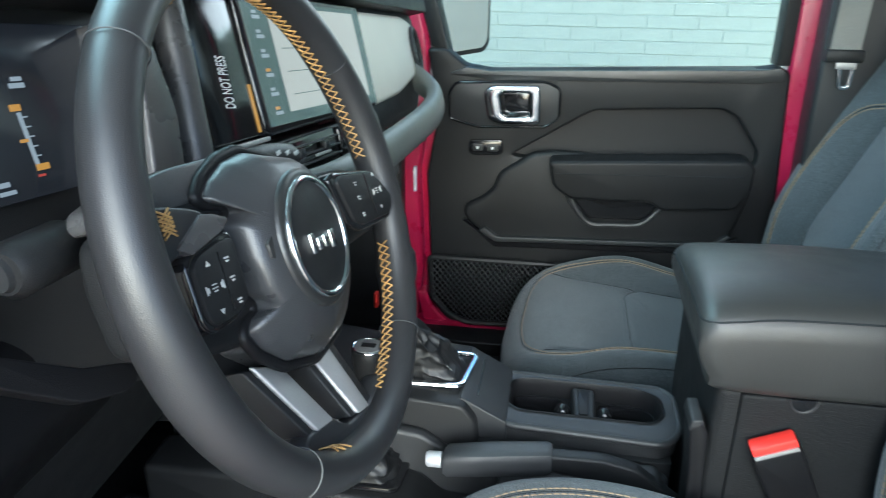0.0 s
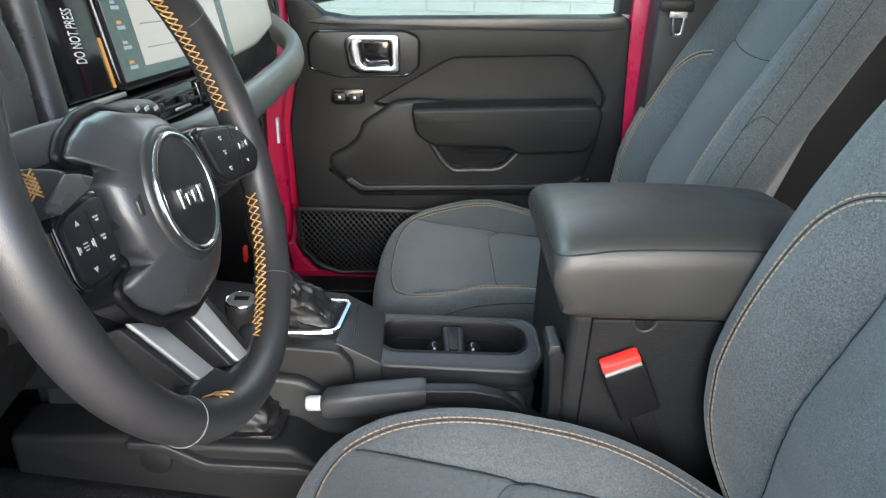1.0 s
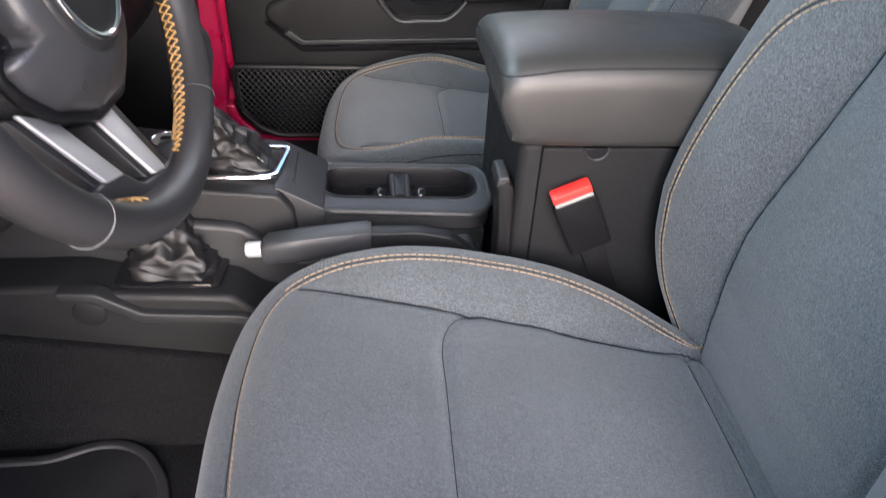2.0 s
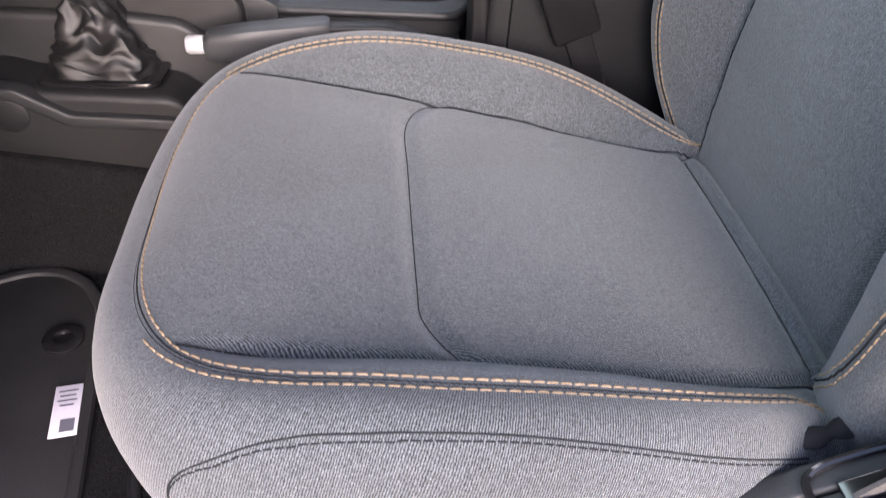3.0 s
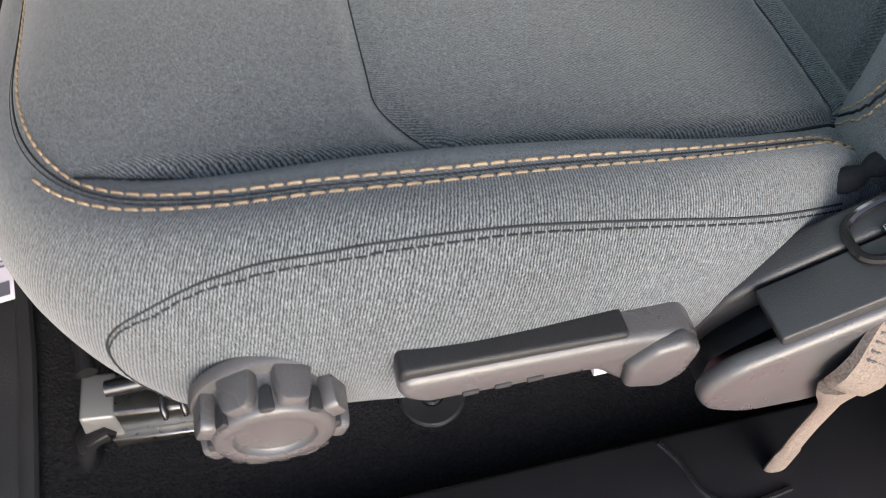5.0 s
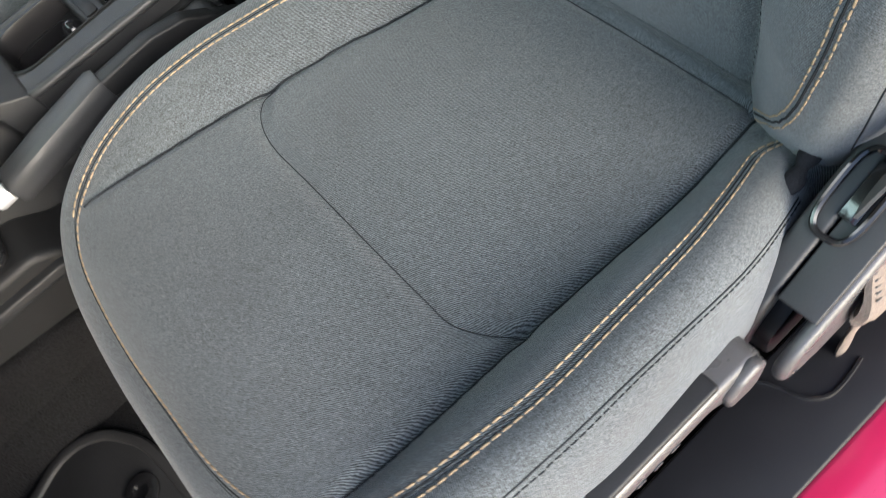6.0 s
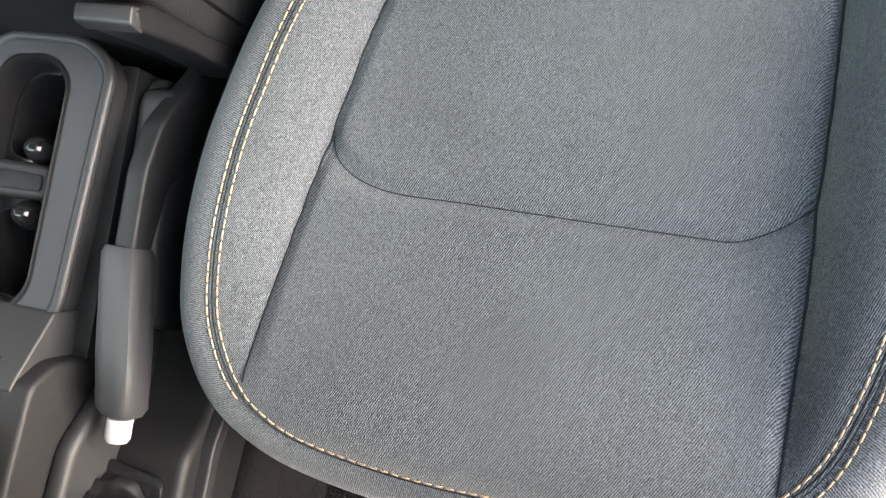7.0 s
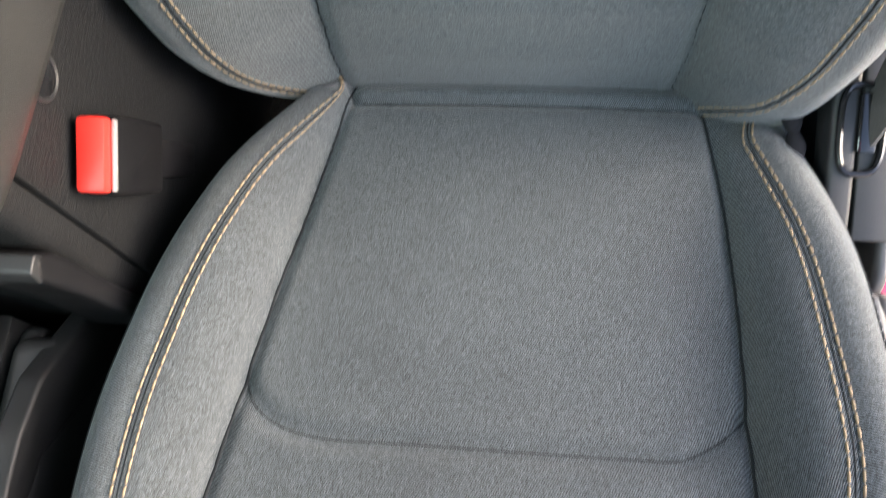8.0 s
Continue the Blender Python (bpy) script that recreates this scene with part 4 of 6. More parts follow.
mesh_part("cap", *lathe([(0.0175, 0.0), (0.0170, 0.0016), (0.001, 0.0018)], Matrix.Translation((-0.333, -0.033, 1.0072)), 28), SATIN, tc, "satin silver knob cap")
part("emblem", box((-0.333, -0.033, 1.0094), (0.018, 0.009, 0.0012), 0.0004), PLASTIC, tc)

gear = thing("gear_lever", "automatic gear lever in a black stitched boot with a bright frame", "gear lever")
mesh_part("boot", *boot((-0.262, 0.046, 0.040, 0.033), (-0.304, 0.034), 0.932, 1.015, 1.7), BOOT, gear)
mesh_part("frame", *sweep([(x, y, 0.936) for x, y in rounded([(-0.315, 0.090), (-0.210, 0.086), (-0.222, 0.006), (-0.315, 0.003)], 0.012)], 0.0045, 8, True, flat=0.8), CHROME, gear, "bright metal frame")
mesh_part("stick", *sweep([(-0.303, 0.034, 1.008), (-0.308, 0.030, 1.05)], 0.0135, 14), SATIN, gear)
mesh_part("knob", *lathe([(0.016, 0), (0.022, 0.014), (0.026, 0.04), (0.024, 0.064), (0.016, 0.076), (0.001, 0.078)], Matrix.Translation((-0.309, 0.028, 1.045)), 24), LEATHER, gear)
mesh_part("stitching", *dashes(spline([(-0.236, 0.020, 0.950), (-0.268, 0.020, 0.980), (-0.290, 0.024, 1.005)], 40), [(0, -1, 0.3)] * 40, 0.004, 0.002, 0.0008), THREAD_GREY, gear)

brake = thing("hand_brake", "black hand brake lever with a silver push button, beside the console", "hand brake")
grip_loops = []
for x, w, h, zc in ((-0.232, 0.016, 0.012, 0.880), (-0.226, 0.020, 0.0165, 0.881), (-0.18, 0.0215, 0.0175, 0.885), (-0.13, 0.021, 0.017, 0.889), (-0.106, 0.0205, 0.0165, 0.891), (-0.100, 0.018, 0.014, 0.891)):
    lp = []
    for j in range(24):
        q = 2 * math.pi * j / 24
        c, s = math.cos(q), math.sin(q)
        k = (abs(c) ** 5 + abs(s) ** 5) ** (-1 / 5)
        lp.append((x, -0.0635 + 0.092 * (x + 0.1) + w * 0.80 * c * k, zc + h * s * k))
    grip_loops.append(lp)
mesh_part("grip", *loft(grip_loops), BRAKE_GRIP, brake)
mesh_part("button", *lathe([(0.010, 0), (0.010, 0.016), (0.008, 0.019), (0.001, 0.020)], Matrix.Translation((-0.234, -0.0755, 0.881)) @ Euler((0, radians(-92), 0)).to_matrix().to_4x4(), 20), BUTTON, brake, "silver push button")
part("arm", prism(rounded([(-0.104, 0.903), (-0.104, 0.880), (-0.05, 0.872), (0.03, 0.80), (0.07, 0.80), (0.06, 0.85), (0.0, 0.895), (-0.04, 0.904)], 0.006), "y", -0.076, -0.057, 0.008, seg=3), PLASTIC, brake)

# storage bin with padded lid
storage = thing("armrest_bin", "black console storage bin with a thick padded vinyl lid", "armrest")
part("bin", prism(rounded([(0.066, 0.64), (0.062, 0.93), (0.062, 1.050), (0.40, 1.050), (0.40, 0.64)], 0.012), "y", -0.122, 0.125, 0.010, seg=3), BIN_PLASTIC, storage)
part("side_panel", prism(rounded([(0.084, 0.66), (0.086, 1.047), (0.395, 1.047), (0.395, 0.66)], 0.004), "y", -0.128, -0.119, 0.003), BIN_PLASTIC, storage)
part("latch_notch", prism([(0.145 + 0.013 * math.cos(q), 1.048 + 0.014 * math.sin(q)) for q in np.linspace(math.pi, 2 * math.pi, 14)], "y", -0.1305, -0.125, 0.001), GLOSS, storage)
mesh_part("notch_rim", *sweep([(0.145 + 0.0135 * math.cos(q), -0.130, 1.048 + 0.0145 * math.sin(q)) for q in np.linspace(math.pi, 2 * math.pi, 16)], 0.0015, 6), PLASTIC_SOFT, storage)
part("release_lever", prism(rounded([(0.048, 0.86), (0.046, 0.94), (0.040, 1.000), (0.050, 1.008), (0.060, 0.995), (0.064, 0.90), (0.066, 0.86)], 0.004), "y", -0.128, -0.084, 0.004, seg=3), SILL_BLACK, storage)
part("release_pad", prism(rounded([(0.039, 0.995), (0.041, 1.009), (0.053, 1.010), (0.055, 0.998)], 0.003), "y", -0.127, -0.083, 0.003, seg=3), PLASTIC_SOFT, storage)


def lid_loop(y, lo, hi, x0, x1):
    """A slice of the lid across the car."""
    t = hi - lo
    pts = [(x0 + 0.040, lo), (x0 + 0.014, lo + 0.2 * t), (x0 + 0.002, lo + 0.45 * t), (x0, lo + 0.68 * t), (x0 + 0.006, lo + 0.86 * t), (x0 + 0.026, lo + 0.97 * t),
           (x0 + 0.12, hi + 0.03 * t), (x1 - 0.10, hi + 0.03 * t), (x1 - 0.03, hi - 0.04 * t), (x1 - 0.004, hi - 0.22 * t), (x1, hi - 0.5 * t), (x1 - 0.02, lo + 0.1 * t), (x1 - 0.05, lo)]
    return [(x, y, z) for x, z in spline(pts, 110, True)]


slices = []
for y, inset, lo, hi in ((-0.1405, 0.040, 1.080, 1.098), (-0.140, 0.016, 1.064, 1.116), (-0.138, 0.006, 1.057, 1.127), (-0.134, 0.001, 1.054, 1.134), (-0.127, 0.0, 1.053, 1.142),
                         (-0.112, 0.0, 1.052, 1.149), (-0.06, 0.0, 1.052, 1.152), (0.0, 0.0, 1.052, 1.147), (0.06, 0.0, 1.052, 1.136), (0.10, 0.002, 1.052, 1.122), (0.12, 0.008, 1.054, 1.107), (0.128, 0.03, 1.06, 1.09)):
    slices.append(lid_loop(y, lo, hi, 0.034 + inset, 0.36 - inset))
lid = mesh_part("lid", *loft(slices), LID_VINYL, storage, "padded black vinyl lid")
ltree = BVHTree.FromPolygons([v for v in map(Vector, [p for s in slices for p in s])], loft(slices, False)[1])
piping = []
for x, y, z in spline([(0.35, -0.134, 1.138), (0.26, -0.136, 1.143), (0.118, -0.136, 1.141), (0.07, -0.135, 1.134), (0.045, -0.130, 1.128), (0.034, -0.11, 1.126), (0.032, -0.05, 1.126), (0.032, 0.06, 1.115), (0.036, 0.115, 1.098)], 160):
    piping.append(tuple(ltree.find_nearest(Vector((x, y, z)))[0]))
mesh_part("seam", *sweep(piping, 0.0011, 6), SEAM, lid)


# ---- steering wheel ----
WC = Vector((-0.3012, -0.3282, 1.2924))
WN = Vector((math.cos(radians(18.4)), -0.038, math.sin(radians(18.4)))).normalized()
WR = Vector((0, 0, 1)).cross(WN).normalized()
WU = WN.cross(WR)
WM = Matrix((WR, WU, WN)).transposed().to_4x4()
WM.translation = WC
wheel = thing("steering_wheel", "black leather steering wheel, golden cross stitching, satin silver lower spokes", "steering wheel")
RIM_R, RIM_T = 0.182, 0.0156


def wheel_mesh(name, vf, mat, parent, label=""):
    v, f = vf
    return mesh_part(name, [WM @ Vector(p) for p in v], f, mat, parent, label, sharp=50)


SPOKES = WM @ Matrix.Translation((-0.001, -0.0187, 0.0037)) @ Matrix.Rotation(radians(-9.2), 4, "Z") @ Matrix.Scale(1.061, 4)
HUB = WM.inverted() @ SPOKES @ Matrix.Translation((0.0, 0.0, -0.019))


def on_spokes(bm):
    bmesh.ops.transform(bm, matrix=SPOKES, verts=bm.verts)
    return bm


def on_hub(bm):
    bmesh.ops.transform(bm, matrix=WM @ HUB, verts=bm.verts)
    return bm


def hub_mesh(name, vf, mat, parent, label=""):
    v, f = vf
    return mesh_part(name, [WM @ HUB @ Vector(p) for p in v], f, mat, parent, label, sharp=50)


def ring_at(q, r=RIM_R, h=0.0):
    return (r * math.cos(q), r * math.sin(q), h)


rv, rf = [], []
for i in range(160):
    q = 2 * math.pi * i / 160
    thick = RIM_T * (1 + 0.10 * max(0, math.cos(2 * (q - radians(10)))) ** 2)
    for k in range(24):
        a = 2 * math.pi * k / 24
        r = RIM_R + thick * math.cos(a) * 0.98
        rv.append((r * math.cos(q), r * math.sin(q), thick * 1.08 * math.sin(a)))
for i in range(160):
    for k in range(24):
        j, l = (i + 1) % 160, (k + 1) % 24
        rf.append((i * 24 + k, j * 24 + k, j * 24 + l, i * 24 + l))
rim_ob = wheel_mesh("rim", (rv, rf), LEATHER, wheel)
for deg in (130, 28, -56.5, -134):
    q = radians(deg)
    pts = []
    for k in range(28):
        a = 2 * math.pi * k / 28
        r = RIM_R + RIM_T * 1.07 * math.cos(a)
        pts.append((r * math.cos(q), r * math.sin(q), RIM_T * 1.14 * math.sin(a)))
    wheel_mesh("rim_seam", sweep(pts, 0.0005, 6, True, up=(0.3, 0.2, 0.9)), THREAD_DARK if deg != -134 else THREAD_GREY, rim_ob)


def cross_stitch(d0, d1, turn, half=0.26):
    """Crossed threads laced along the inside of the rim."""
    chunks = []
    n = int(abs(d1 - d0) / 2.5)
    for i in range(n):
        q0, q1 = (radians(d0 + (d1 - d0) * (i + k) / n) for k in (0, 1))
        for up0, up1 in ((-1, 1), (1, -1)):
            pts = []
            for t in np.linspace(0, 1, 5):
                a = math.pi - turn + (up0 + (up1 - up0) * t) * half
                r = RIM_R + (RIM_T * 1.04 + 0.0004) * math.cos(a)
                q = q0 + (q1 - q0) * t
                pts.append((r * math.cos(q), r * math.sin(q), RIM_T * 1.10 * -math.sin(a)))
            chunks.append(sweep(pts, 0.0007, 5, up=(0.1, 0.2, 0.97)))
    return joined(chunks)


for d0, d1, turn, half in ((-1, 112, 0.30, 0.36), (-29, -82, 0.30, 0.36), (-115, -122, -0.15, 0.5)):
    wheel_mesh("cross_stitching", cross_stitch(d0, d1, turn, half), GOLD, rim_ob, "golden cross stitching")

# airbag cover: a domed shield with two ears on each side
shield = rounded([(-0.0765, 0.0475), (-0.066, 0.057), (-0.044, 0.0660), (-0.018, 0.0690), (0.024, 0.058), (0.054, 0.045), (0.078, 0.034), (0.071, 0.026), (0.072, -0.026), (0.086, -0.041), (0.071, -0.058), (0.044, -0.077), (0.0, -0.083), (-0.042, -0.0715), (-0.0656, -0.054), (-0.0745, -0.0395), (-0.070, -0.0335), (-0.0565, -0.0305), (-0.0545, -0.0250), (-0.0615, -0.0180), (-0.0640, 0.003), (-0.0635, 0.028), (-0.0515, 0.0335), (-0.0545, 0.0385), (-0.071, 0.0430)], 0.0035, 4)
loops = []
for k, h, smooth in ((0.97, -0.040, 0.0), (0.99, -0.020, 0.0), (1.0, -0.008, 0.0), (0.99, -0.002, 0.0), (0.975, 0.002, 0.05), (0.95, 0.0065, 0.3), (0.90, 0.0125, 0.65), (0.80, 0.0185, 1.0), (0.65, 0.0225, 1.0), (0.45, 0.024, 1.0), (0.2, 0.0245, 1.0), (0.02, 0.0245, 1.0)):
    loop_k = []
    for x, y in shield:
        q = math.atan2(y, x)
        oval = (0.074 * math.cos(q), 0.072 * math.sin(q) - 0.004)
        loop_k.append(((x + (oval[0] - x) * smooth) * k, (y + (oval[1] - y) * smooth) * k, h))
    loops.append(loop_k)
hub = hub_mesh("airbag_cover", loft(loops), AIRBAG, wheel)
hub_mesh("cover_gap", sweep([(x * 1.03, y * 1.03, -0.0060) for x, y in shield], 0.0042, 8, True), SILL_BLACK, hub)
hub_mesh("badge_mount", lathe([(0.049, 0.016), (0.0485, 0.0235), (0.0455, 0.0260), (0.042, 0.0255), (0.001, 0.0250)], Matrix(), 48), VINYL, hub)
hub_mesh("badge_ring", sweep([ring_at(q, 0.0405, 0.0262) for q in np.linspace(0, 2 * math.pi, 48, endpoint=False)], 0.0026, 10, True), CHROME, hub, "bright badge ring")
hub_mesh("badge_face", lathe([(0.040, 0.020), (0.040, 0.0262), (0.038, 0.0270), (0.001, 0.0272)], Matrix(), 40), PLASTIC, hub)
for x, y, w, h in ((-0.0175, -0.002, 0.0060, 0.014), (-0.0075, -0.004, 0.0070, 0.009), (0.0025, -0.004, 0.0070, 0.009), (0.0135, -0.005, 0.0075, 0.013)):
    part("emblem", on_hub(box((x, y, 0.0285), (w, h, 0.003), 0.001)), CHROME, hub)
for s in (-1, 1):
    part("cover_clip", on_hub(prism(rounded([(s * 0.050, 0.014), (s * 0.058, 0.010), (s * 0.058, 0.000), (s * 0.050, -0.002)], 0.002), "z", 0.016, 0.0205, 0.001)), VINYL, hub)
# side spokes with switch pods, a little dished to the driver's side
PODS = SPOKES @ Matrix.Rotation(radians(-4.5), 4, "Y")


def on_pods(bm):
    bmesh.ops.transform(bm, matrix=PODS, verts=bm.verts)
    return bm


for s in (-1, 1):
    sx = lambda pts: [(s * x, y) for x, y in pts]
    spoke = part("spoke", on_pods(prism(rounded(sx([(0.050, 0.046), (0.110, 0.050), (0.152, 0.044), (0.158, 0.020), (0.156, -0.020), (0.128, -0.036), (0.060, -0.050)] if s < 0 else [(0.050, 0.040), (0.110, 0.038), (0.148, 0.026), (0.158, 0.008), (0.156, -0.012), (0.142, -0.022), (0.060, -0.026)]), 0.010), "z", -0.044, -0.019, 0.006, seg=3)), PLASTIC, wheel)
    if s < 0:
        part("spoke_shell", on_pods(prism(rounded(sx([(0.040, 0.070), (0.0886, 0.0695), (0.120, 0.066), (0.146, 0.058), (0.148, 0.046), (0.106, 0.0450), (0.082, 0.0465), (0.060, 0.050)]), 0.010), "z", -0.050, -0.0205, 0.006, seg=4)), PLASTIC_GREY, spoke)
    if s < 0:
        part("spoke_cover", on_pods(prism(rounded(sx([(0.098, 0.040), (0.108, 0.0445), (0.130, 0.050), (0.147, 0.052), (0.148, 0.018), (0.130, 0.022)]), 0.006), "z", -0.030, 0.000, 0.007, seg=4)), LEATHER, spoke)
    if s < 0:
        laces = []
        for i in range(5):
            y0, y1 = 0.033 + 0.0024 * i, 0.0388 + 0.0024 * i
            for xa, xb in ((-0.136, -0.126), (-0.126, -0.136)):
                laces.append(sweep([PODS @ Vector((xa + (xb - xa) * q, y0 + (y1 - y0) * q, 0.0006 + 0.0005 * math.sin(math.pi * q))) for q in (0, 0.25, 0.5, 0.75, 1)], 0.0007, 5))
        mesh_part("cross_stitching", *joined(laces), GOLD, spoke, "golden cross stitching")
    bezel = rounded(sx([(0.078, 0.026), (0.094, 0.0270), (0.119, 0.0225), (0.1265, 0.016), (0.1270, -0.018), (0.121, -0.0255), (0.096, -0.0245), (0.080, -0.017)] if s < 0 else [(0.052, 0.034), (0.064, 0.0375), (0.1245, 0.0295), (0.140, 0.018), (0.155, 0.001), (0.150, -0.009), (0.140, -0.0155), (0.080, -0.014), (0.064, -0.006)]), 0.005)
    part("switch_bezel", on_pods(prism(bezel, "z", -0.022, -0.002, 0.003, seg=3)), GLOSS, spoke)
    if s < 0:
        part("trim_bar", on_pods(prism(rounded(sx([(0.1310, 0.0262), (0.1042, 0.0400), (0.0909, 0.0368), (0.0815, 0.0323), (0.0905, 0.0272), (0.1212, 0.0205)]), 0.002), "z", -0.020, 0.002, 0.002)), PLASTIC_GREY, spoke)
    cxp, cyp = (-0.1045, -0.001) if s < 0 else (0.106, 0.011)
    part("switch_pad", on_pods(prism([(cxp + (x - cxp) * 0.86, cyp + (y - cyp) * 0.84) for x, y in bezel], "z", -0.010, 0.001, 0.002)), PLASTIC, spoke)
    # four-way pad at the outer end, a column of small keys beside it
    mx, cx = (-0.1115, -0.0945) if s < 0 else (0.122, 0.087)
    part("pad_split", on_pods(prism(rounded([(mx - 0.0006 + (0.011 if s < 0 else -0.016), cyp + 0.018), (mx + 0.0006 + (0.011 if s < 0 else -0.016), cyp + 0.018), (mx + 0.0006 + (0.010 if s < 0 else -0.013), cyp - 0.017), (mx - 0.0006 + (0.010 if s < 0 else -0.013), cyp - 0.017)], 0.0002), "z", 0.0006, 0.0014, 0)), GLOSS, spoke)
    for yc, d in ((0.0125, 1), (-0.0125, -1)):
        part("symbol", on_pods(prism([(mx - 0.0019, cyp + yc), (mx + 0.0019, cyp + yc), (mx, cyp + yc + 0.0030 * d)], "z", 0.0008, 0.0014, 0)), MARK_GREY, spoke)
    for x, w, h in ((-0.0075, 0.0008, 0.0050), (-0.0060, 0.0012, 0.0030), (0.0000, 0.0046, 0.0006), (0.0062, 0.0012, 0.0030), (0.0077, 0.0008, 0.0050)):
        part("symbol", on_pods(box((mx + x, cyp, 0.0012), (w, h, 0.0006), 0)), MARK_GREY, spoke)
    part("symbol", on_pods(box((mx, cyp + 0.0020, 0.0012), (0.0036, 0.0006, 0.0006), 0)), MARK_GREY, spoke)
    part("symbol", on_pods(box((mx, cyp - 0.0018, 0.0012), (0.0030, 0.0006, 0.0006), 0)), MARK_GREY, spoke)
    for y in (0.0130, 0.0015, -0.0120):
        part("symbol", on_pods(box((cx, cyp + y, 0.0012), (0.0040, 0.0010, 0.0006), 0)), MARK_GREY, spoke)
        part("symbol", on_pods(box((cx + 0.0004, cyp + y - 0.0020, 0.0012), (0.0024, 0.0010, 0.0006), 0)), MARK_GREY, spoke)
# lower double spoke, joined by a leather bridge at the rim
for top, low, inset in ((((-0.076, -0.062), (-0.036, -0.0750)), ((-0.064, -0.1165), (-0.032, -0.1200)), (0.007, 0.001)), (((0.002, -0.088), (0.048, -0.086)), ((-0.002, -0.1335), (0.038, -0.1365)), (0.006, 0.014))):
    bar = None
    for nm, z_top, z_low, deep, mat, text in (("lower_spoke", -0.0335, -0.0095, 0.022, PLASTIC, ""), ("spoke_face", -0.030, -0.006, 0.005, SATIN, "satin silver spoke face")):
        if bar:
            top, low = [((e[0][0] + inset[0], e[0][1]), (e[1][0] - inset[1], e[1][1])) for e in (top, low)]
        bm = bmesh.new()
        vs = [bm.verts.new(p) for p in [(*top[0], z_top - deep), (*top[1], z_top - deep), (*top[1], z_top), (*top[0], z_top), (*low[0], z_low - deep), (*low[1], z_low - deep), (*low[1], z_low), (*low[0], z_low)]]
        for f in ((0, 1, 2, 3), (7, 6, 5, 4), (0, 4, 5, 1), (1, 5, 6, 2), (2, 6, 7, 3), (3, 7, 4, 0)):
            bm.faces.new([vs[k] for k in f])
        bmesh.ops.recalc_face_normals(bm, faces=bm.faces)
        bmesh.ops.bevel(bm, geom=bm.edges[:], offset=0.002, segments=3, profile=0.5, affect="EDGES")
        bar = part(nm, on_spokes(bm), mat, bar or wheel, text)
part("spoke_bridge", on_spokes(prism(rounded([(-0.070, -0.1145), (-0.034, -0.1170), (-0.028, -0.1210), (-0.0135, -0.1330), (0.0000, -0.1345), (0.036, -0.1355), (0.054, -0.1265), (0.068, -0.126), (0.058, -0.150), (0.0, -0.158), (-0.060, -0.146), (-0.078, -0.126)], 0.006), "z", -0.024, -0.0075, 0.006, seg=3)), LEATHER, wheel)
part("spoke_bracket", on_spokes(prism(rounded([(-0.096, -0.028), (0.090, -0.030), (0.066, -0.085), (0.056, -0.128), (0.012, -0.128), (0.008, -0.085), (-0.030, -0.085), (-0.012, -0.128), (-0.048, -0.126), (-0.082, -0.075)], 0.006), "z", -0.075, -0.052, 0.006, seg=2)), PLASTIC, wheel)

# ---- steering column, stalks ----
COLUMN = SPOKES @ Matrix.Rotation(radians(10), 4, "Z") @ Matrix.Translation((-0.010, 0.011, 0.0))


def on_column(bm):
    bmesh.ops.transform(bm, matrix=COLUMN, verts=bm.verts)
    return bm


def column_mesh(name, vf, mat, parent):
    v, f = vf
    return mesh_part(name, [COLUMN @ Vector(p) for p in v], f, mat, parent, "", sharp=50)


column = thing("steering_column", "black plastic steering column shroud with two stalks", "steering column")
column_mesh("shroud", loft([[(w * x, hh * y - 0.004, h) for x, y in rounded([(-1, -1), (1, -1), (1, 1), (-1, 1)], 0.5, 5)] for h, w, hh in ((-0.046, 0.052, 0.050), (-0.06, 0.062, 0.058), (-0.12, 0.066, 0.062), (-0.26, 0.07, 0.066))]), PLASTIC, column)
for s, pts in ((-1, [(-0.055, 0.050, -0.085), (-0.095, 0.055, -0.078), (-0.130, 0.057, -0.072), (-0.165, 0.060, -0.070)]), (1, [(0.050, 0.034, -0.085), (0.090, 0.036, -0.074), (0.130, 0.031, -0.070), (0.172, 0.018, -0.068)])):
    stalk = column_mesh("stalk", sweep(spline(pts, 18), [0.009] * 6 + [0.011] * 10 + [0.0105, 0.008], 14, flat=0.75), PLASTIC_SOFT, column)
    p0, p1 = Vector(pts[2]), Vector(pts[3])
    if s < 0:
        column_mesh("stalk_tip", sweep([tuple(p0 + (p1 - p0) * k) for k in (-0.55, -0.4, 0.75, 0.9)], [0.010, 0.0150, 0.0150, 0.011], 16), PLASTIC, stalk)
    for k in range(3):
        q = p0 + (p1 - p0) * (0.05 + 0.34 * k)
        part("symbol", on_column(box((q.x, q.y + 0.001, q.z + 0.0088), (0.008, 0.0035, 0.0010), 0.0003)), MARK_GREY, stalk)
part("tilt_lever", on_column(prism(rounded([(-0.19, 0.014), (-0.15, -0.022), (-0.118, -0.036), (-0.108, -0.034), (-0.104, -0.026), (-0.112, -0.020), (-0.14, -0.006), (-0.19, 0.034)], 0.005), "z", -0.088, -0.076, 0.005, seg=3)), SILL_BLACK, column)

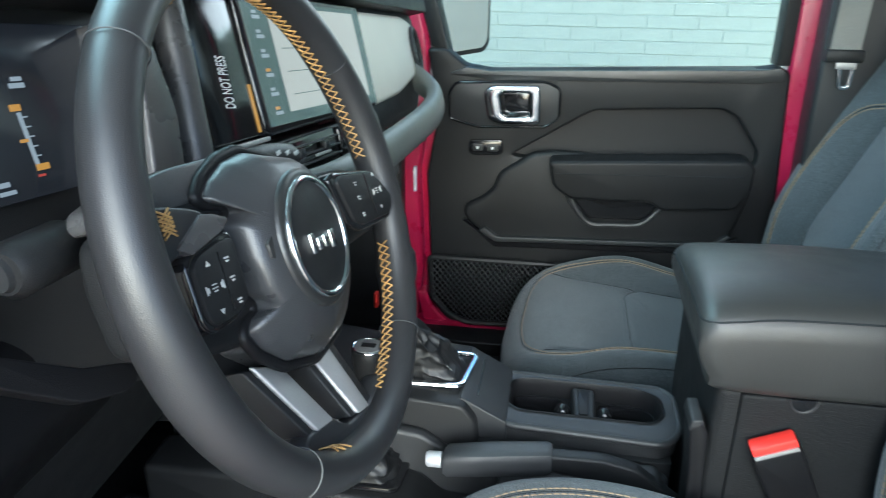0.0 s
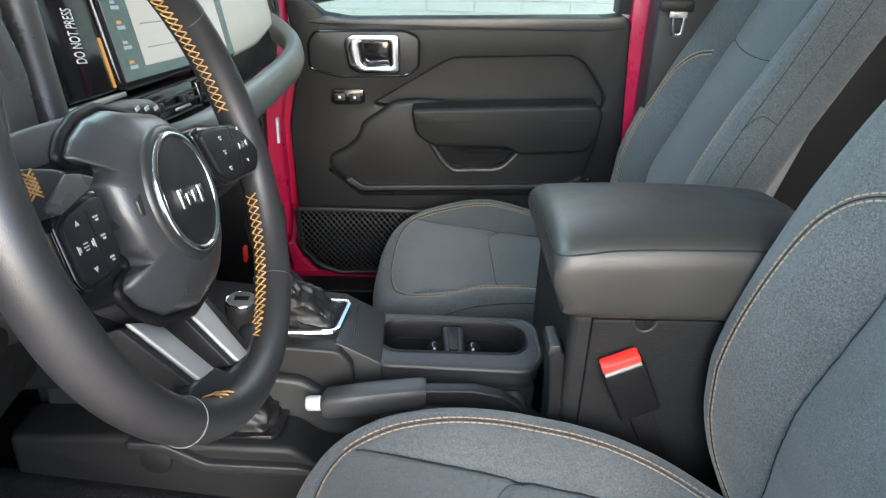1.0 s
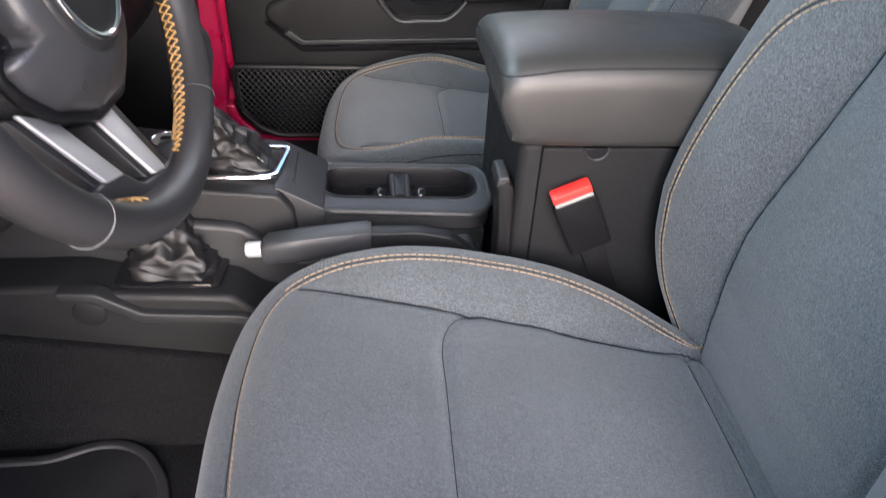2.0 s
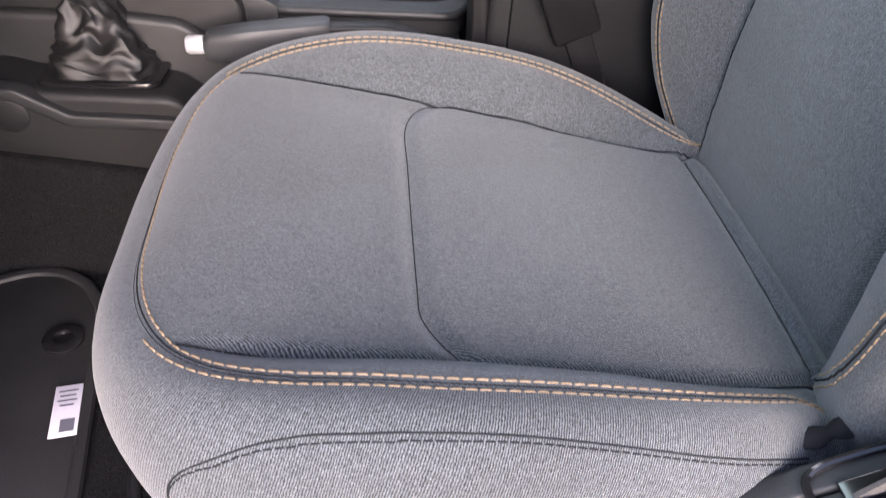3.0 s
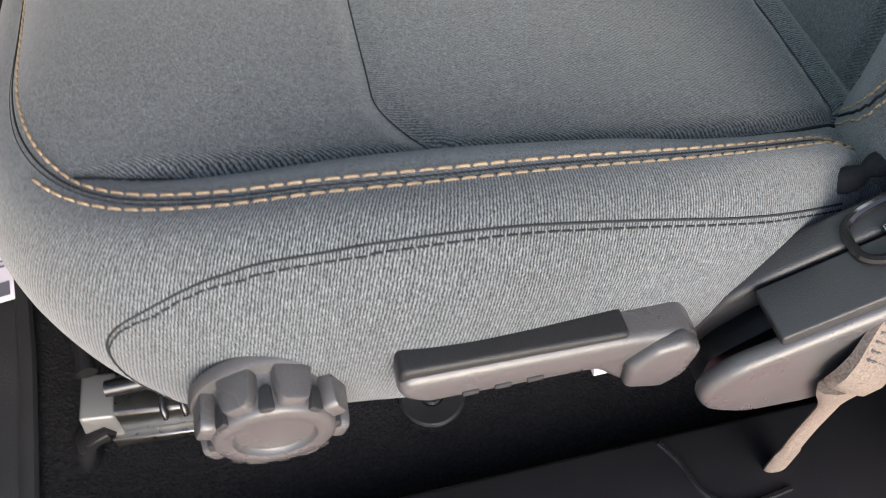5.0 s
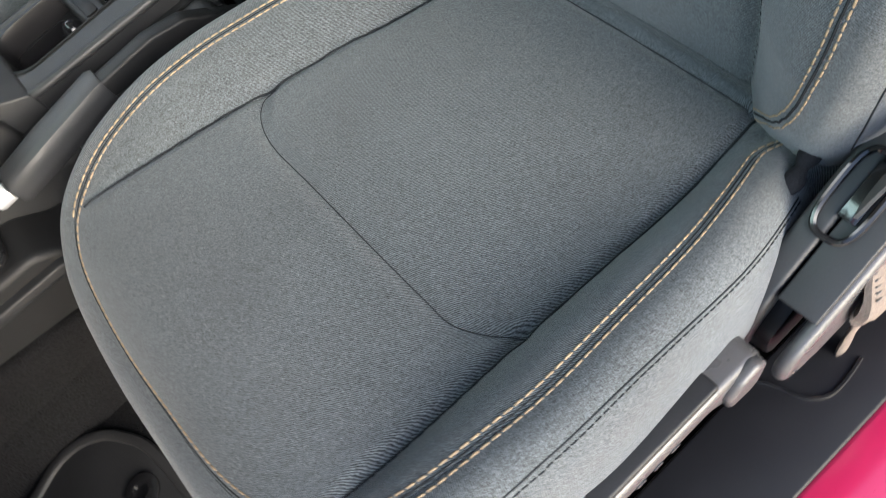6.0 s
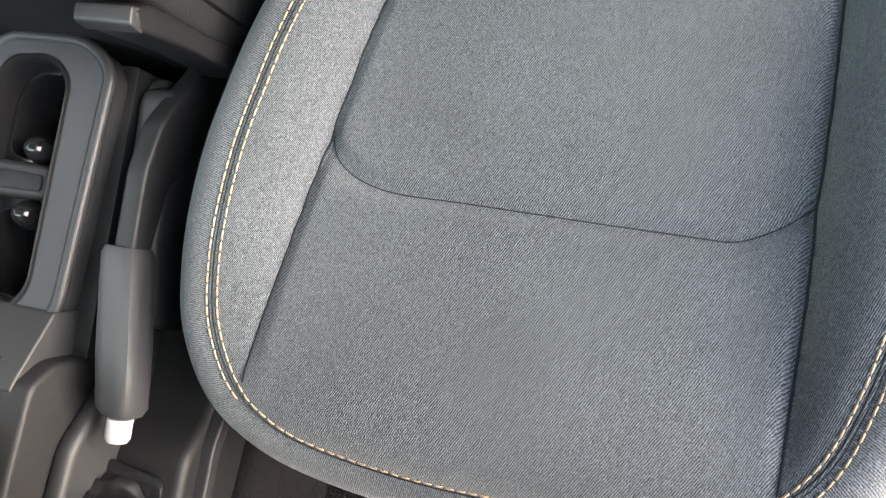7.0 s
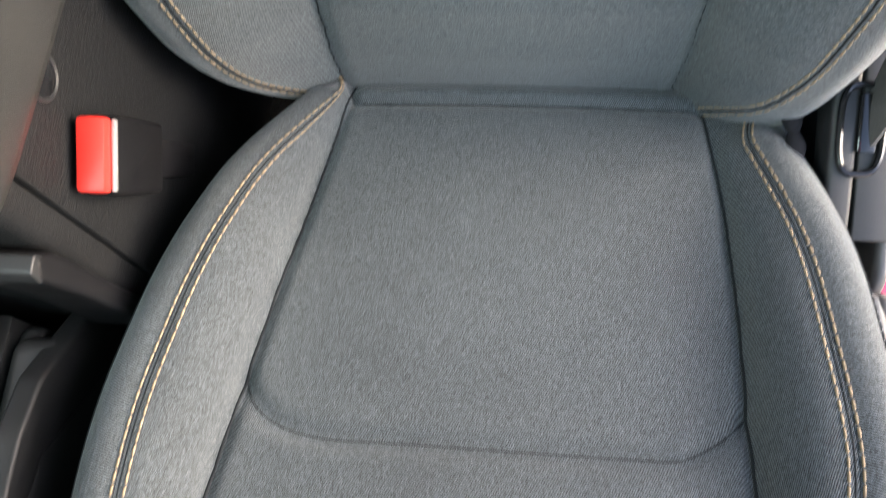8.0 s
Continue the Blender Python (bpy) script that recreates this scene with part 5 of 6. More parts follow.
# ---- dashboard ----
dash = thing("dashboard", "black dashboard with lit screens, silver panel and grab bar", "dashboard")
part("top_pad", prism(rounded([(-0.95, 1.36), (-0.62, 1.435), (-0.50, 1.425), (-0.485, 1.40), (-0.60, 1.36), (-0.95, 1.25)], 0.02), "y", -0.72, 0.70, 0.012, seg=3), PLASTIC, dash)
part("core", prism(rounded([(-0.95, 0.70), (-0.95, 1.36), (-0.55, 1.37), (-0.53, 1.20), (-0.50, 1.10), (-0.56, 0.95), (-0.70, 0.82)], 0.02), "y", -0.715, 0.69, 0.01), PLASTIC, dash)
# lower knee panel on the driver's side
part("knee_panel", prism(rounded([(-0.56, 1.23), (-0.475, 1.205), (-0.465, 1.15), (-0.51, 1.08), (-0.58, 1.04), (-0.62, 1.06)], 0.02), "y", -0.70, -0.13, 0.012, seg=3), SILL_BLACK, dash)
part("centre_panel", prism(rounded([(-0.60, 1.25), (-0.44, 1.245), (-0.415, 1.20), (-0.45, 1.02), (-0.50, 0.93), (-0.62, 0.92)], 0.02), "y", -0.12, 0.16, 0.012, seg=3), PLASTIC, dash)

# panel frame: origin at the lower inner corner of the screen, u to the passenger, v up
DO = Vector((-0.400, -0.135, 1.302))
DU = (Vector((-0.378, 0.205, 1.257)) - DO).normalized()
DV0 = Vector((-0.033, 0.0, 0.130))
DN = DU.cross(DV0).normalized()
if DN.x < 0:
    DN = -DN
DVv = (DV0 - DU * DV0.dot(DU)).normalized()
DM = Matrix((DU, DVv, DN)).transposed().to_4x4()
DM.translation = DO


def on_dash(bm):
    bmesh.ops.transform(bm, matrix=DM, verts=bm.verts)
    return bm


screen = part("touch_screen", on_dash(prism(rounded([(-0.002, -0.006), (0.352, -0.003), (0.356, 0.134), (-0.002, 0.136)], 0.012), "z", -0.02, 0.004, 0.004, seg=3)), GLOSS, dash, "lit touch screen showing a cream page")
part("side_strip", on_dash(box((0.176, 0.064, 0.0046), (0.340, 0.124, 0.001), 0)), SCREEN_GREEN, screen)
part("page", on_dash(box((0.190, 0.067, 0.0050), (0.262, 0.108, 0.001), 0)), SCREEN_PAGE, screen)
for k in range(6):
    part("icon", on_dash(box((0.032, 0.014 + 0.019 * k, 0.0052), (0.016, 0.0035, 0.0008), 0)), WHITE_GLOW, screen)
    part("icon", on_dash(box((0.030, 0.019 + 0.019 * k, 0.0052), (0.009, 0.003, 0.0008), 0)), AMBER if k in (0, 2) else WHITE_GLOW, screen)
for k, w in enumerate((0.21, 0.10, 0.16, 0.12)):
    part("text_bar", on_dash(box((0.075 + w / 2, 0.030 + 0.024 * k, 0.0056), (w, 0.0008, 0.0004), 0)), SCREEN_GREEN, screen)
# glossy panel between gauges and screen
gp = part("gloss_panel", on_dash(prism(rounded([(-0.096, -0.004), (-0.005, -0.003), (-0.005, 0.132), (-0.085, 0.132)], 0.004), "z", -0.03, -0.001, 0.002)), GLOSS, dash)
part("amber_strip", on_dash(prism([(-0.011, 0.000), (-0.007, 0.000), (-0.006, 0.046), (-0.010, 0.046)], "z", -0.002, 0.0002, 0)), AMBER, gp)
txt = bpy.data.curves.new("lettering", "FONT")
txt.body = "DO NOT PRESS"
txt.size = 0.0112
txt.align_x, txt.align_y = "CENTER", "CENTER"
txt.extrude = 0.0002
tmp = new("lettering", txt)
tmp.matrix_world = DM @ Matrix.Translation((-0.049, 0.050, -0.0006)) @ Matrix.Rotation(radians(86), 4, "Z") @ Matrix.Diagonal((0.62, 2.2, 1.0, 1.0))
bpy.context.view_layer.update()
tm = bpy.data.meshes.new_from_object(tmp.evaluated_get(bpy.context.evaluated_depsgraph_get()))
tm.transform(tmp.matrix_world)
bpy.data.objects.remove(tmp)
tm.materials.clear()
tm.materials.append(WHITE_MARK)
lett = new("lettering", tm)
lett.parent = gp
lett["label"] = "white capitals reading DO NOT PRESS"
# hood, its rounded flank and the gauge screen
part("gauge_hood", on_dash(prism(rounded([(-0.50, 0.108), (-0.160, 0.112), (-0.140, 0.128), (-0.150, 0.165), (-0.50, 0.175)], 0.012), "z", -0.12, 0.030, 0.010, seg=3)), PLASTIC, dash)
part("hood_brow", on_dash(prism(rounded([(-0.15, 0.126), (0.10, 0.139), (0.72, 0.136), (0.72, 0.170), (-0.10, 0.170)], 0.008), "z", -0.10, 0.014, 0.008, seg=3)), PLASTIC, dash)
mesh_part("hood_flank", *sweep([DM @ Vector(p) for p in spline([(-0.124, -0.016, -0.004), (-0.120, 0.03, -0.003), (-0.114, 0.08, -0.002), (-0.108, 0.125, -0.003)], 20)], 0.0145, 16, up=tuple(DN)), PLASTIC_GREY, dash)
part("gauge_housing", on_dash(box((-0.29, 0.05, -0.04), (0.40, 0.17, 0.04), 0.004)), PLASTIC, dash)
part("cluster_frame", on_dash(prism(rounded([(-0.225, -0.026), (-0.186, -0.026), (-0.172, 0.03), (-0.180, 0.085), (-0.215, 0.100), (-0.205, 0.05)], 0.008), "z", -0.03, 0.022, 0.008, seg=3)), PLASTIC_GREY, dash)
gauge = part("gauge_screen", on_dash(box((-0.30, 0.047, -0.0125), (0.27, 0.105, 0.004), 0.001)), SCREEN_DARK, dash, "dark lit gauge screen with amber marks")
part("gauge_mark", on_dash(prism([(-0.288, 0.014), (-0.285, 0.014), (-0.287, 0.046), (-0.290, 0.046)], "z", -0.0108, -0.0098, 0)), WHITE_GLOW, gauge)
for k in range(5):
    part("gauge_mark", on_dash(box((-0.284 - 0.0003 * k, 0.019 + 0.006 * k, -0.0102), (0.005, 0.0008, 0.001), 0)), WHITE_GLOW, gauge)
for x, y, w, h, m in ((-0.283, 0.012, 0.010, 0.004, AMBER), (-0.290, 0.049, 0.008, 0.004, AMBER), (-0.291, 0.029, 0.006, 0.002, AMBER), (-0.286, 0.007, 0.005, 0.0015, RED_GLOW), (-0.283, 0.062, 0.012, 0.003, WHITE_GLOW), (-0.282, 0.066, 0.008, 0.0025, WHITE_GLOW), (-0.318, 0.006, 0.010, 0.003, WHITE_GLOW), (-0.316, 0.001, 0.012, 0.0025, WHITE_GLOW)):
    part("gauge_mark", on_dash(box((x, y, -0.0100), (w, h, 0.001), 0)), m, gauge)
# bright ledge and vents under the screen
part("ledge", on_dash(prism(rounded([(-0.125, -0.012), (0.0, -0.010), (0.0, -0.0055), (-0.125, -0.0065)], 0.001), "z", -0.03, 0.004, 0.0015)), SATIN, dash)
part("vent_surround", on_dash(prism(rounded([(-0.14, -0.075), (0.37, -0.068), (0.37, -0.010), (-0.14, -0.014)], 0.01), "z", -0.05, -0.004, 0.006)), PLASTIC, dash)
for x0 in (0.020, 0.185):
    vent = part("air_vent", on_dash(prism(rounded([(x0, -0.052), (x0 + 0.15, -0.050), (x0 + 0.15, -0.014), (x0, -0.016)], 0.004), "z", -0.03, 0.002, 0.003)), GLOSS, dash)
    for k in range(3):
        part("vane", on_dash(box((x0 + 0.075, -0.024 - 0.010 * k, 0.004), (0.138, 0.002, 0.010), 0.0006)), PLASTIC_SOFT, vent)
    for k in range(2):
        part("vane_tab", on_dash(box((x0 + 0.03 + 0.07 * k, -0.031, 0.008), (0.012, 0.010, 0.008), 0.002)), PLASTIC, vent)
    part("vane_tab", on_dash(box((x0 + 0.085, -0.038, 0.010), (0.040, 0.003, 0.004), 0.001)), SATIN, vent)
part("switch_row", on_dash(prism(rounded([(-0.02, -0.115), (0.36, -0.105), (0.36, -0.078), (-0.02, -0.082)], 0.006), "z", -0.05, 0.012, 0.005)), PLASTIC_SOFT, dash)
for k in range(7):
    part("switch", on_dash(box((0.03 + 0.045 * k, -0.096, 0.014), (0.032, 0.012, 0.006), 0.002)), PLASTIC, dash)
# silver panel with a round vent, and the grab bar under it
panel = part("dash_panel", on_dash(prism(rounded([(0.362, -0.004), (0.50, 0.004), (0.63, 0.030), (0.690, 0.078), (0.66, 0.118), (0.60, 0.130), (0.362, 0.130)], 0.022), "z", -0.04, -0.002, 0.008, seg=3)), SILVER_PANEL, dash, "silver-grey dash panel")
part("panel_surround", on_dash(prism(rounded([(0.355, -0.045), (0.62, -0.030), (0.72, 0.05), (0.70, 0.140), (0.355, 0.140)], 0.02), "z", -0.07, -0.012, 0.006)), PLASTIC, dash)
mesh_part("round_vent", *sweep([DM @ Vector((0.640 + 0.020 * math.cos(q), 0.072 + 0.036 * math.sin(q), 0.0)) for q in np.linspace(0, 2 * math.pi, 32, endpoint=False)], 0.005, 8, True), PLASTIC, dash)
part("vent_core", on_dash(prism([(0.640 + 0.018 * math.cos(q), 0.072 + 0.034 * math.sin(q)) for q in np.linspace(0, 2 * math.pi, 24, endpoint=False)], "z", -0.01, 0.0005, 0)), GLOSS, dash)
bar_loops = []
for (u, v, h), k in zip(spline([(0.02, -0.070, 0.0), (0.07, -0.069, 0.030), (0.18, -0.064, 0.036), (0.32, -0.053, 0.040), (0.48, -0.036, 0.042), (0.56, -0.015, 0.036), (0.605, 0.010, 0.012), (0.62, 0.035, -0.015)], 50), np.linspace(0, 1, 50)):
    lp = []
    for q in np.linspace(0, 2 * math.pi, 20, endpoint=False):
        c, sn = math.cos(q), math.sin(q)
        w = (abs(c) ** 3 + abs(sn) ** 3) ** (-1 / 3)
        lp.append(DM @ Vector((u, v + 0.022 * c * w, h + 0.014 * sn * w)))
    bar_loops.append(lp)
mesh_part("grab_bar", *loft(bar_loops), DASH_SOFT, dash, "soft black grab bar")
part("glove_box", prism(rounded([(-0.60, 1.20), (-0.485, 1.14), (-0.47, 1.06), (-0.52, 0.93), (-0.62, 0.88)], 0.02), "y", 0.17, 0.66, 0.012, seg=3), PLASTIC, dash)
part("end_panel", prism(rounded([(-0.62, 1.19), (-0.452, 1.150), (-0.437, 1.05), (-0.440, 0.90), (-0.47, 0.80), (-0.62, 0.80)], 0.012), "y", 0.655, 0.697, 0.006, seg=2), PLASTIC, dash)
part("red_tab", box((-0.472, 0.545, 0.770), (0.008, 0.018, 0.034), 0.003), RED, dash, "small red tab under the dashboard")


# ---- the car's shell, seen from inside ----
part("floor", box((-0.1, 0.0, 0.595), (2.0, 1.40, 0.06), 0.004), CARPET)
tagged(bpy.data.objects["floor"], "black loop-pile carpet on the car floor", "car floor", kind="structure")
tagged(part("tunnel_trim", prism(rounded([(-0.17, 0.60), (-0.10, 0.74), (0.10, 0.74), (0.17, 0.60)], 0.03), "x", -0.95, 0.85, 0.004), CARPET), "carpeted floor tunnel under the console", "floor tunnel", kind="structure")
toe = tagged(part("wall_front", prism([(-0.66, 0.60), (-1.0, 0.92), (-1.0, 1.30), (-1.04, 1.30), (-1.04, 0.56), (-0.66, 0.56)], "y", -0.74, 0.74, 0.0), CARPET), "carpeted toe board and bulkhead", "bulkhead", kind="structure")
roof = tagged(part("ceiling", box((0.20, 0.0, 1.86), (1.60, 1.46, 0.05), 0.01), HEADLINER), "grey cloth headliner", "ceiling", kind="structure")
rear = tagged(part("wall_rear", prism([(0.98, 0.56), (1.02, 0.56), (1.02, 1.84), (0.98, 1.84)], "y", -0.74, 0.74, 0.0), HEADLINER), "dark rear end of the cabin", "cabin wall", kind="structure")

# sills, magenta with black trim
for s, nm in ((-1, "sill_driver"), (1, "sill_passenger")):
    sill = tagged(new(nm), "magenta painted door sill with black trim", "door sill", kind="structure")
    yy = sorted((s * 0.728, s * 0.80)) if s < 0 else (0.664, 0.80)
    part("sill_metal", prism(rounded([(-0.62, 0.42), (-0.62, 0.648), (0.42, 0.648), (0.42, 0.42)], 0.01), "y", yy[0], yy[1], 0.012, seg=3), PAINT, sill)
    yy = sorted((s * 0.64, s * 0.732)) if s < 0 else (0.60, 0.668)
    part("sill_trim", prism(rounded([(-0.62, 0.60), (-0.62, 0.654), (0.42, 0.654), (0.42, 0.60)], 0.004), "y", yy[0], yy[1], 0.010, seg=3), SILL_BLACK, sill)
mesh_part("trim_groove", *sweep(spline([(0.135, -0.645, 0.655), (0.144, -0.662, 0.655), (0.151, -0.684, 0.655), (0.166, -0.697, 0.655), (0.185, -0.699, 0.655), (0.212, -0.696, 0.655)], 40), 0.0022, 6), GLOSS, bpy.data.objects["sill_driver"])

# pillars and side walls
for s, nm in ((-1, "driver"), (1, "passenger")):
    y0, y1 = sorted((s * 0.705, s * 0.775))
    pil = tagged(part("wall_b_pillar_" + nm, prism([(0.325, 0.62), (0.305, 1.26), (0.305, 1.84), (0.42, 1.84), (0.44, 1.26), (0.47, 0.62)], "y", y0, y1, 0.008), PAINT), "magenta painted door pillar", "door pillar", kind="structure")
    y0, y1 = sorted((s * 0.630, s * 0.703))
    tr = tagged(part("trim_b_pillar_" + nm, prism(rounded([(0.345, 0.62), (0.335, 1.16), (0.335, 1.84), (0.50, 1.84), (0.50, 0.62)], 0.01), "y", y0, y1, 0.012, seg=3), PLASTIC_SOFT), "dark grey plastic pillar trim", "pillar trim", kind="structure")
    y0, y1 = sorted((s * 0.70, s * 0.76))
    tagged(part("wall_rear_side_" + nm, prism([(0.47, 0.56), (0.47, 1.25), (1.0, 1.25), (1.0, 0.56)], "y", y0, y1, 0.004), PLASTIC), "black trimmed rear side wall", "cabin wall", kind="structure")
    tagged(part("trim_roof_rail_" + nm, prism([(-0.62, 1.79), (-0.62, 1.85), (1.0, 1.85), (1.0, 1.79)], "y", y0, y1, 0.01), PLASTIC), "black roof rail", "roof rail", kind="structure")
    y0, y1 = sorted((s * 0.70, s * 0.775))
    tagged(part("wall_a_pillar_" + nm, prism([(-0.425, 0.58), (-0.402, 0.78), (-0.410, 1.00), (-0.385, 1.14), (-0.388, 1.28), (-0.52, 1.84), (-0.58, 1.84), (-0.56, 1.30), (-1.02, 1.30), (-1.02, 0.58)], "y", y0, y1, 0.010, seg=3), PAINT), "magenta painted front door pillar and cowl side", "door pillar", kind="structure")
    y0, y1 = sorted((s * 0.64, s * 0.698))
    tagged(part("trim_kick_" + nm, prism([(-0.47, 0.60), (-0.46, 1.10), (-1.0, 1.25), (-1.0, 0.60)], "y", y0, y1, 0.006), PLASTIC), "black kick trim in the footwell", "kick panel", kind="structure")
part("label_sticker", box((-0.416, 0.693, 0.99), (0.006, 0.012, 0.055), 0.001), PAPER, bpy.data.objects["wall_a_pillar_passenger"], "pale sticker with a yellow band")
shield_glass = tagged(mesh_part("window_front", [(-1.0, -0.70, 1.33), (-1.0, 0.70, 1.33), (-0.58, 0.66, 1.84), (-0.58, -0.66, 1.84), (-1.005, -0.70, 1.333), (-1.005, 0.70, 1.333), (-0.585, 0.66, 1.843), (-0.585, -0.66, 1.843)],
                                [(0, 1, 2, 3), (7, 6, 5, 4), (0, 4, 5, 1), (1, 5, 6, 2), (2, 6, 7, 3), (3, 7, 4, 0)], GLASS, smooth=False), "clear windscreen glass", "windscreen", kind="structure")
shield_glass.visible_shadow = False

# ---- passenger door ----
door = tagged(new("door_1"), "closed passenger door, black moulded trim, chrome handle, clear window", "car door", kind="structure")
part("outer_skin", prism([(-0.44, 0.58), (-0.44, 1.200), (0.32, 1.200), (0.335, 0.58)], "y", 0.7365, 0.79, 0.01), PAINT, door)
frame_b = prism([(0.280, 1.245), (0.318, 1.245), (0.318, 1.79), (0.284, 1.79)], "y", 0.712, 0.768, 0.006)
part("window_frame", frame_b, PLASTIC, door)
part("window_frame", prism([(-0.345, 1.245), (-0.385, 1.265), (-0.52, 1.79), (-0.48, 1.79)], "y", 0.71, 0.77, 0.006), PLASTIC, door)
part("window_frame", prism([(-0.52, 1.76), (-0.52, 1.80), (0.30, 1.80), (0.30, 1.76)], "y", 0.71, 0.77, 0.006), PLASTIC, door)
glass = part("pane", prism([(-0.36, 1.20), (-0.50, 1.78), (0.285, 1.78), (0.285, 1.20)], "y", 0.744, 0.748, 0), GLASS, door)
glass.visible_shadow = False
# recess over the armrest, sunk into the trim
rec = rounded([(-0.215, 1.050), (-0.072, 1.139), (-0.050, 1.150), (0.194, 1.162), (0.225, 1.146), (0.272, 1.079), (0.270, 1.050), (-0.133, 1.040)], 0.012)


def pierced(outline, hole, y0, y1, round_off):
    """A plate in the door's plane with one opening, its edges rounded."""
    bm = bmesh.new()
    edges = []
    for ring in (outline, hole):
        vs = [bm.verts.new((x, y0, z)) for x, z in ring]
        edges += [bm.edges.new((vs[i], vs[(i + 1) % len(vs)])) for i in range(len(vs))]
    bmesh.ops.triangle_fill(bm, use_beauty=True, edges=edges)
    ext = bmesh.ops.extrude_face_region(bm, geom=bm.faces[:])
    bmesh.ops.translate(bm, vec=(0, y1 - y0, 0), verts=[v for v in ext["geom"] if isinstance(v, bmesh.types.BMVert)])
    bmesh.ops.recalc_face_normals(bm, faces=bm.faces)
    front = [e for e in bm.edges if len(e.link_faces) == 2 and e.calc_face_angle(0) > 1.0 and abs(e.verts[0].co.y - y0) < 1e-5 and abs(e.verts[1].co.y - y0) < 1e-5]
    bmesh.ops.bevel(bm, geom=front, offset=round_off, segments=3, profile=0.5, affect="EDGES")
    return bm


part("trim_panel", pierced(rounded([(-0.392, 0.705), (-0.384, 0.80), (-0.392, 1.00), (-0.368, 1.13), (-0.390, 1.262), (-0.352, 1.262), (-0.31, 1.229), (-0.262, 1.222), (0.255, 1.240), (0.285, 1.246), (0.306, 1.235), (0.330, 0.85), (0.325, 0.640), (-0.22, 0.638), (-0.275, 0.638), (-0.345, 0.650)], 0.010), rec, 0.70, 0.735, 0.006), PLASTIC, door, "black moulded door trim")
scoop = []
for back in (0, 0.004):
    for i in range(13):
        z = 1.172 - 0.146 * i / 12
        scoop += [(x, 0.730 - 0.010 * (i / 12) ** 1.8 + back, z) for x in (-0.235, 0.285)]
mesh_part("recess", scoop, [(2 * i, 2 * i + 1, 2 * i + 3, 2 * i + 2) for i in range(12)] + [(26 + 2 * i, 28 + 2 * i, 29 + 2 * i, 27 + 2 * i) for i in range(12)]
          + [(0, 26, 27, 1), (24, 25, 51, 50)] + [(2 * i, 2 * i + 2, 28 + 2 * i, 26 + 2 * i) for i in range(12)] + [(1 + 2 * i, 27 + 2 * i, 29 + 2 * i, 3 + 2 * i) for i in range(12)], DOOR_PAD, door)
part("sill_pad", prism(rounded([(-0.345, 1.215), (-0.31, 1.229), (-0.262, 1.222), (0.255, 1.240), (0.290, 1.245), (0.294, 1.222), (0.25, 1.215), (-0.25, 1.205)], 0.006), "y", 0.692, 0.745, 0.010, seg=3), VINYL, door)
# handle bezel, chrome pull
bez = rounded([(-0.344, 1.178), (-0.329, 1.199), (-0.15, 1.205), (-0.121, 1.192), (-0.121, 1.133), (-0.147, 1.115), (-0.283, 1.110), (-0.342, 1.125)], 0.010)
part("handle_bezel", prism(bez, "y", 0.690, 0.705, 0.003), PLASTIC_SOFT, door)
mesh_part("bezel_rim", *sweep([(x, 0.689, z) for x, z in bez], 0.0028, 8, True, up=(0, 1, 0)), GLOSS, door)
pull = rounded([(-0.270, 1.194), (-0.158, 1.198), (-0.156, 1.126), (-0.256, 1.123)], 0.012)
loop_out = rounded([(-0.272, 1.184), (-0.256, 1.197), (-0.160, 1.199), (-0.157, 1.124), (-0.240, 1.121), (-0.262, 1.130)], 0.010)
loop_in = rounded([(-0.240, 1.178), (-0.234, 1.184), (-0.180, 1.186), (-0.178, 1.139), (-0.226, 1.136), (-0.234, 1.142)], 0.006)
hb = bmesh.new()
hedges = []
for hring in (loop_out, loop_in):
    hvs = [hb.verts.new((x, 0.668, z)) for x, z in hring]
    hedges += [hb.edges.new((hvs[i], hvs[(i + 1) % len(hvs)])) for i in range(len(hvs))]
bmesh.ops.triangle_fill(hb, use_beauty=True, edges=hedges)
hext = bmesh.ops.extrude_face_region(hb, geom=hb.faces[:])
bmesh.ops.translate(hb, vec=(0, 0.022, 0), verts=[v for v in hext["geom"] if isinstance(v, bmesh.types.BMVert)])
bmesh.ops.recalc_face_normals(hb, faces=hb.faces)
bmesh.ops.bevel(hb, geom=[e for e in hb.edges if len(e.link_faces) == 2 and e.calc_face_angle(0) > 0.8], offset=0.004, segments=3, profile=0.5, affect="EDGES")
part("door_handle", hb, CHROME, door, "bright chrome door handle")
part("handle_cup", prism(rounded([(-0.242, 1.181), (-0.180, 1.183), (-0.178, 1.136), (-0.239, 1.134)], 0.008), "y", 0.686, 0.692, 0.001), GLOSS, door)
part("lock_tab", box((-0.172, 0.674, 1.163), (0.016, 0.010, 0.046), 0.003), CHROME, door)
sw = part("window_switch", prism(rounded([(-0.301, 1.081), (-0.233, 1.084), (-0.230, 1.056), (-0.240, 1.051), (-0.293, 1.049), (-0.303, 1.056)], 0.006), "y", 0.689, 0.704, 0.003), GLOSS, door)
for x in (-0.283, -0.252):
    part("key", box((x, 0.688, 1.067), (0.022, 0.006, 0.015), 0.002), PLASTIC_SOFT, sw)
    part("symbol", box((x, 0.6848, 1.067), (0.005, 0.0006, 0.005), 0), WHITE_MARK, sw)
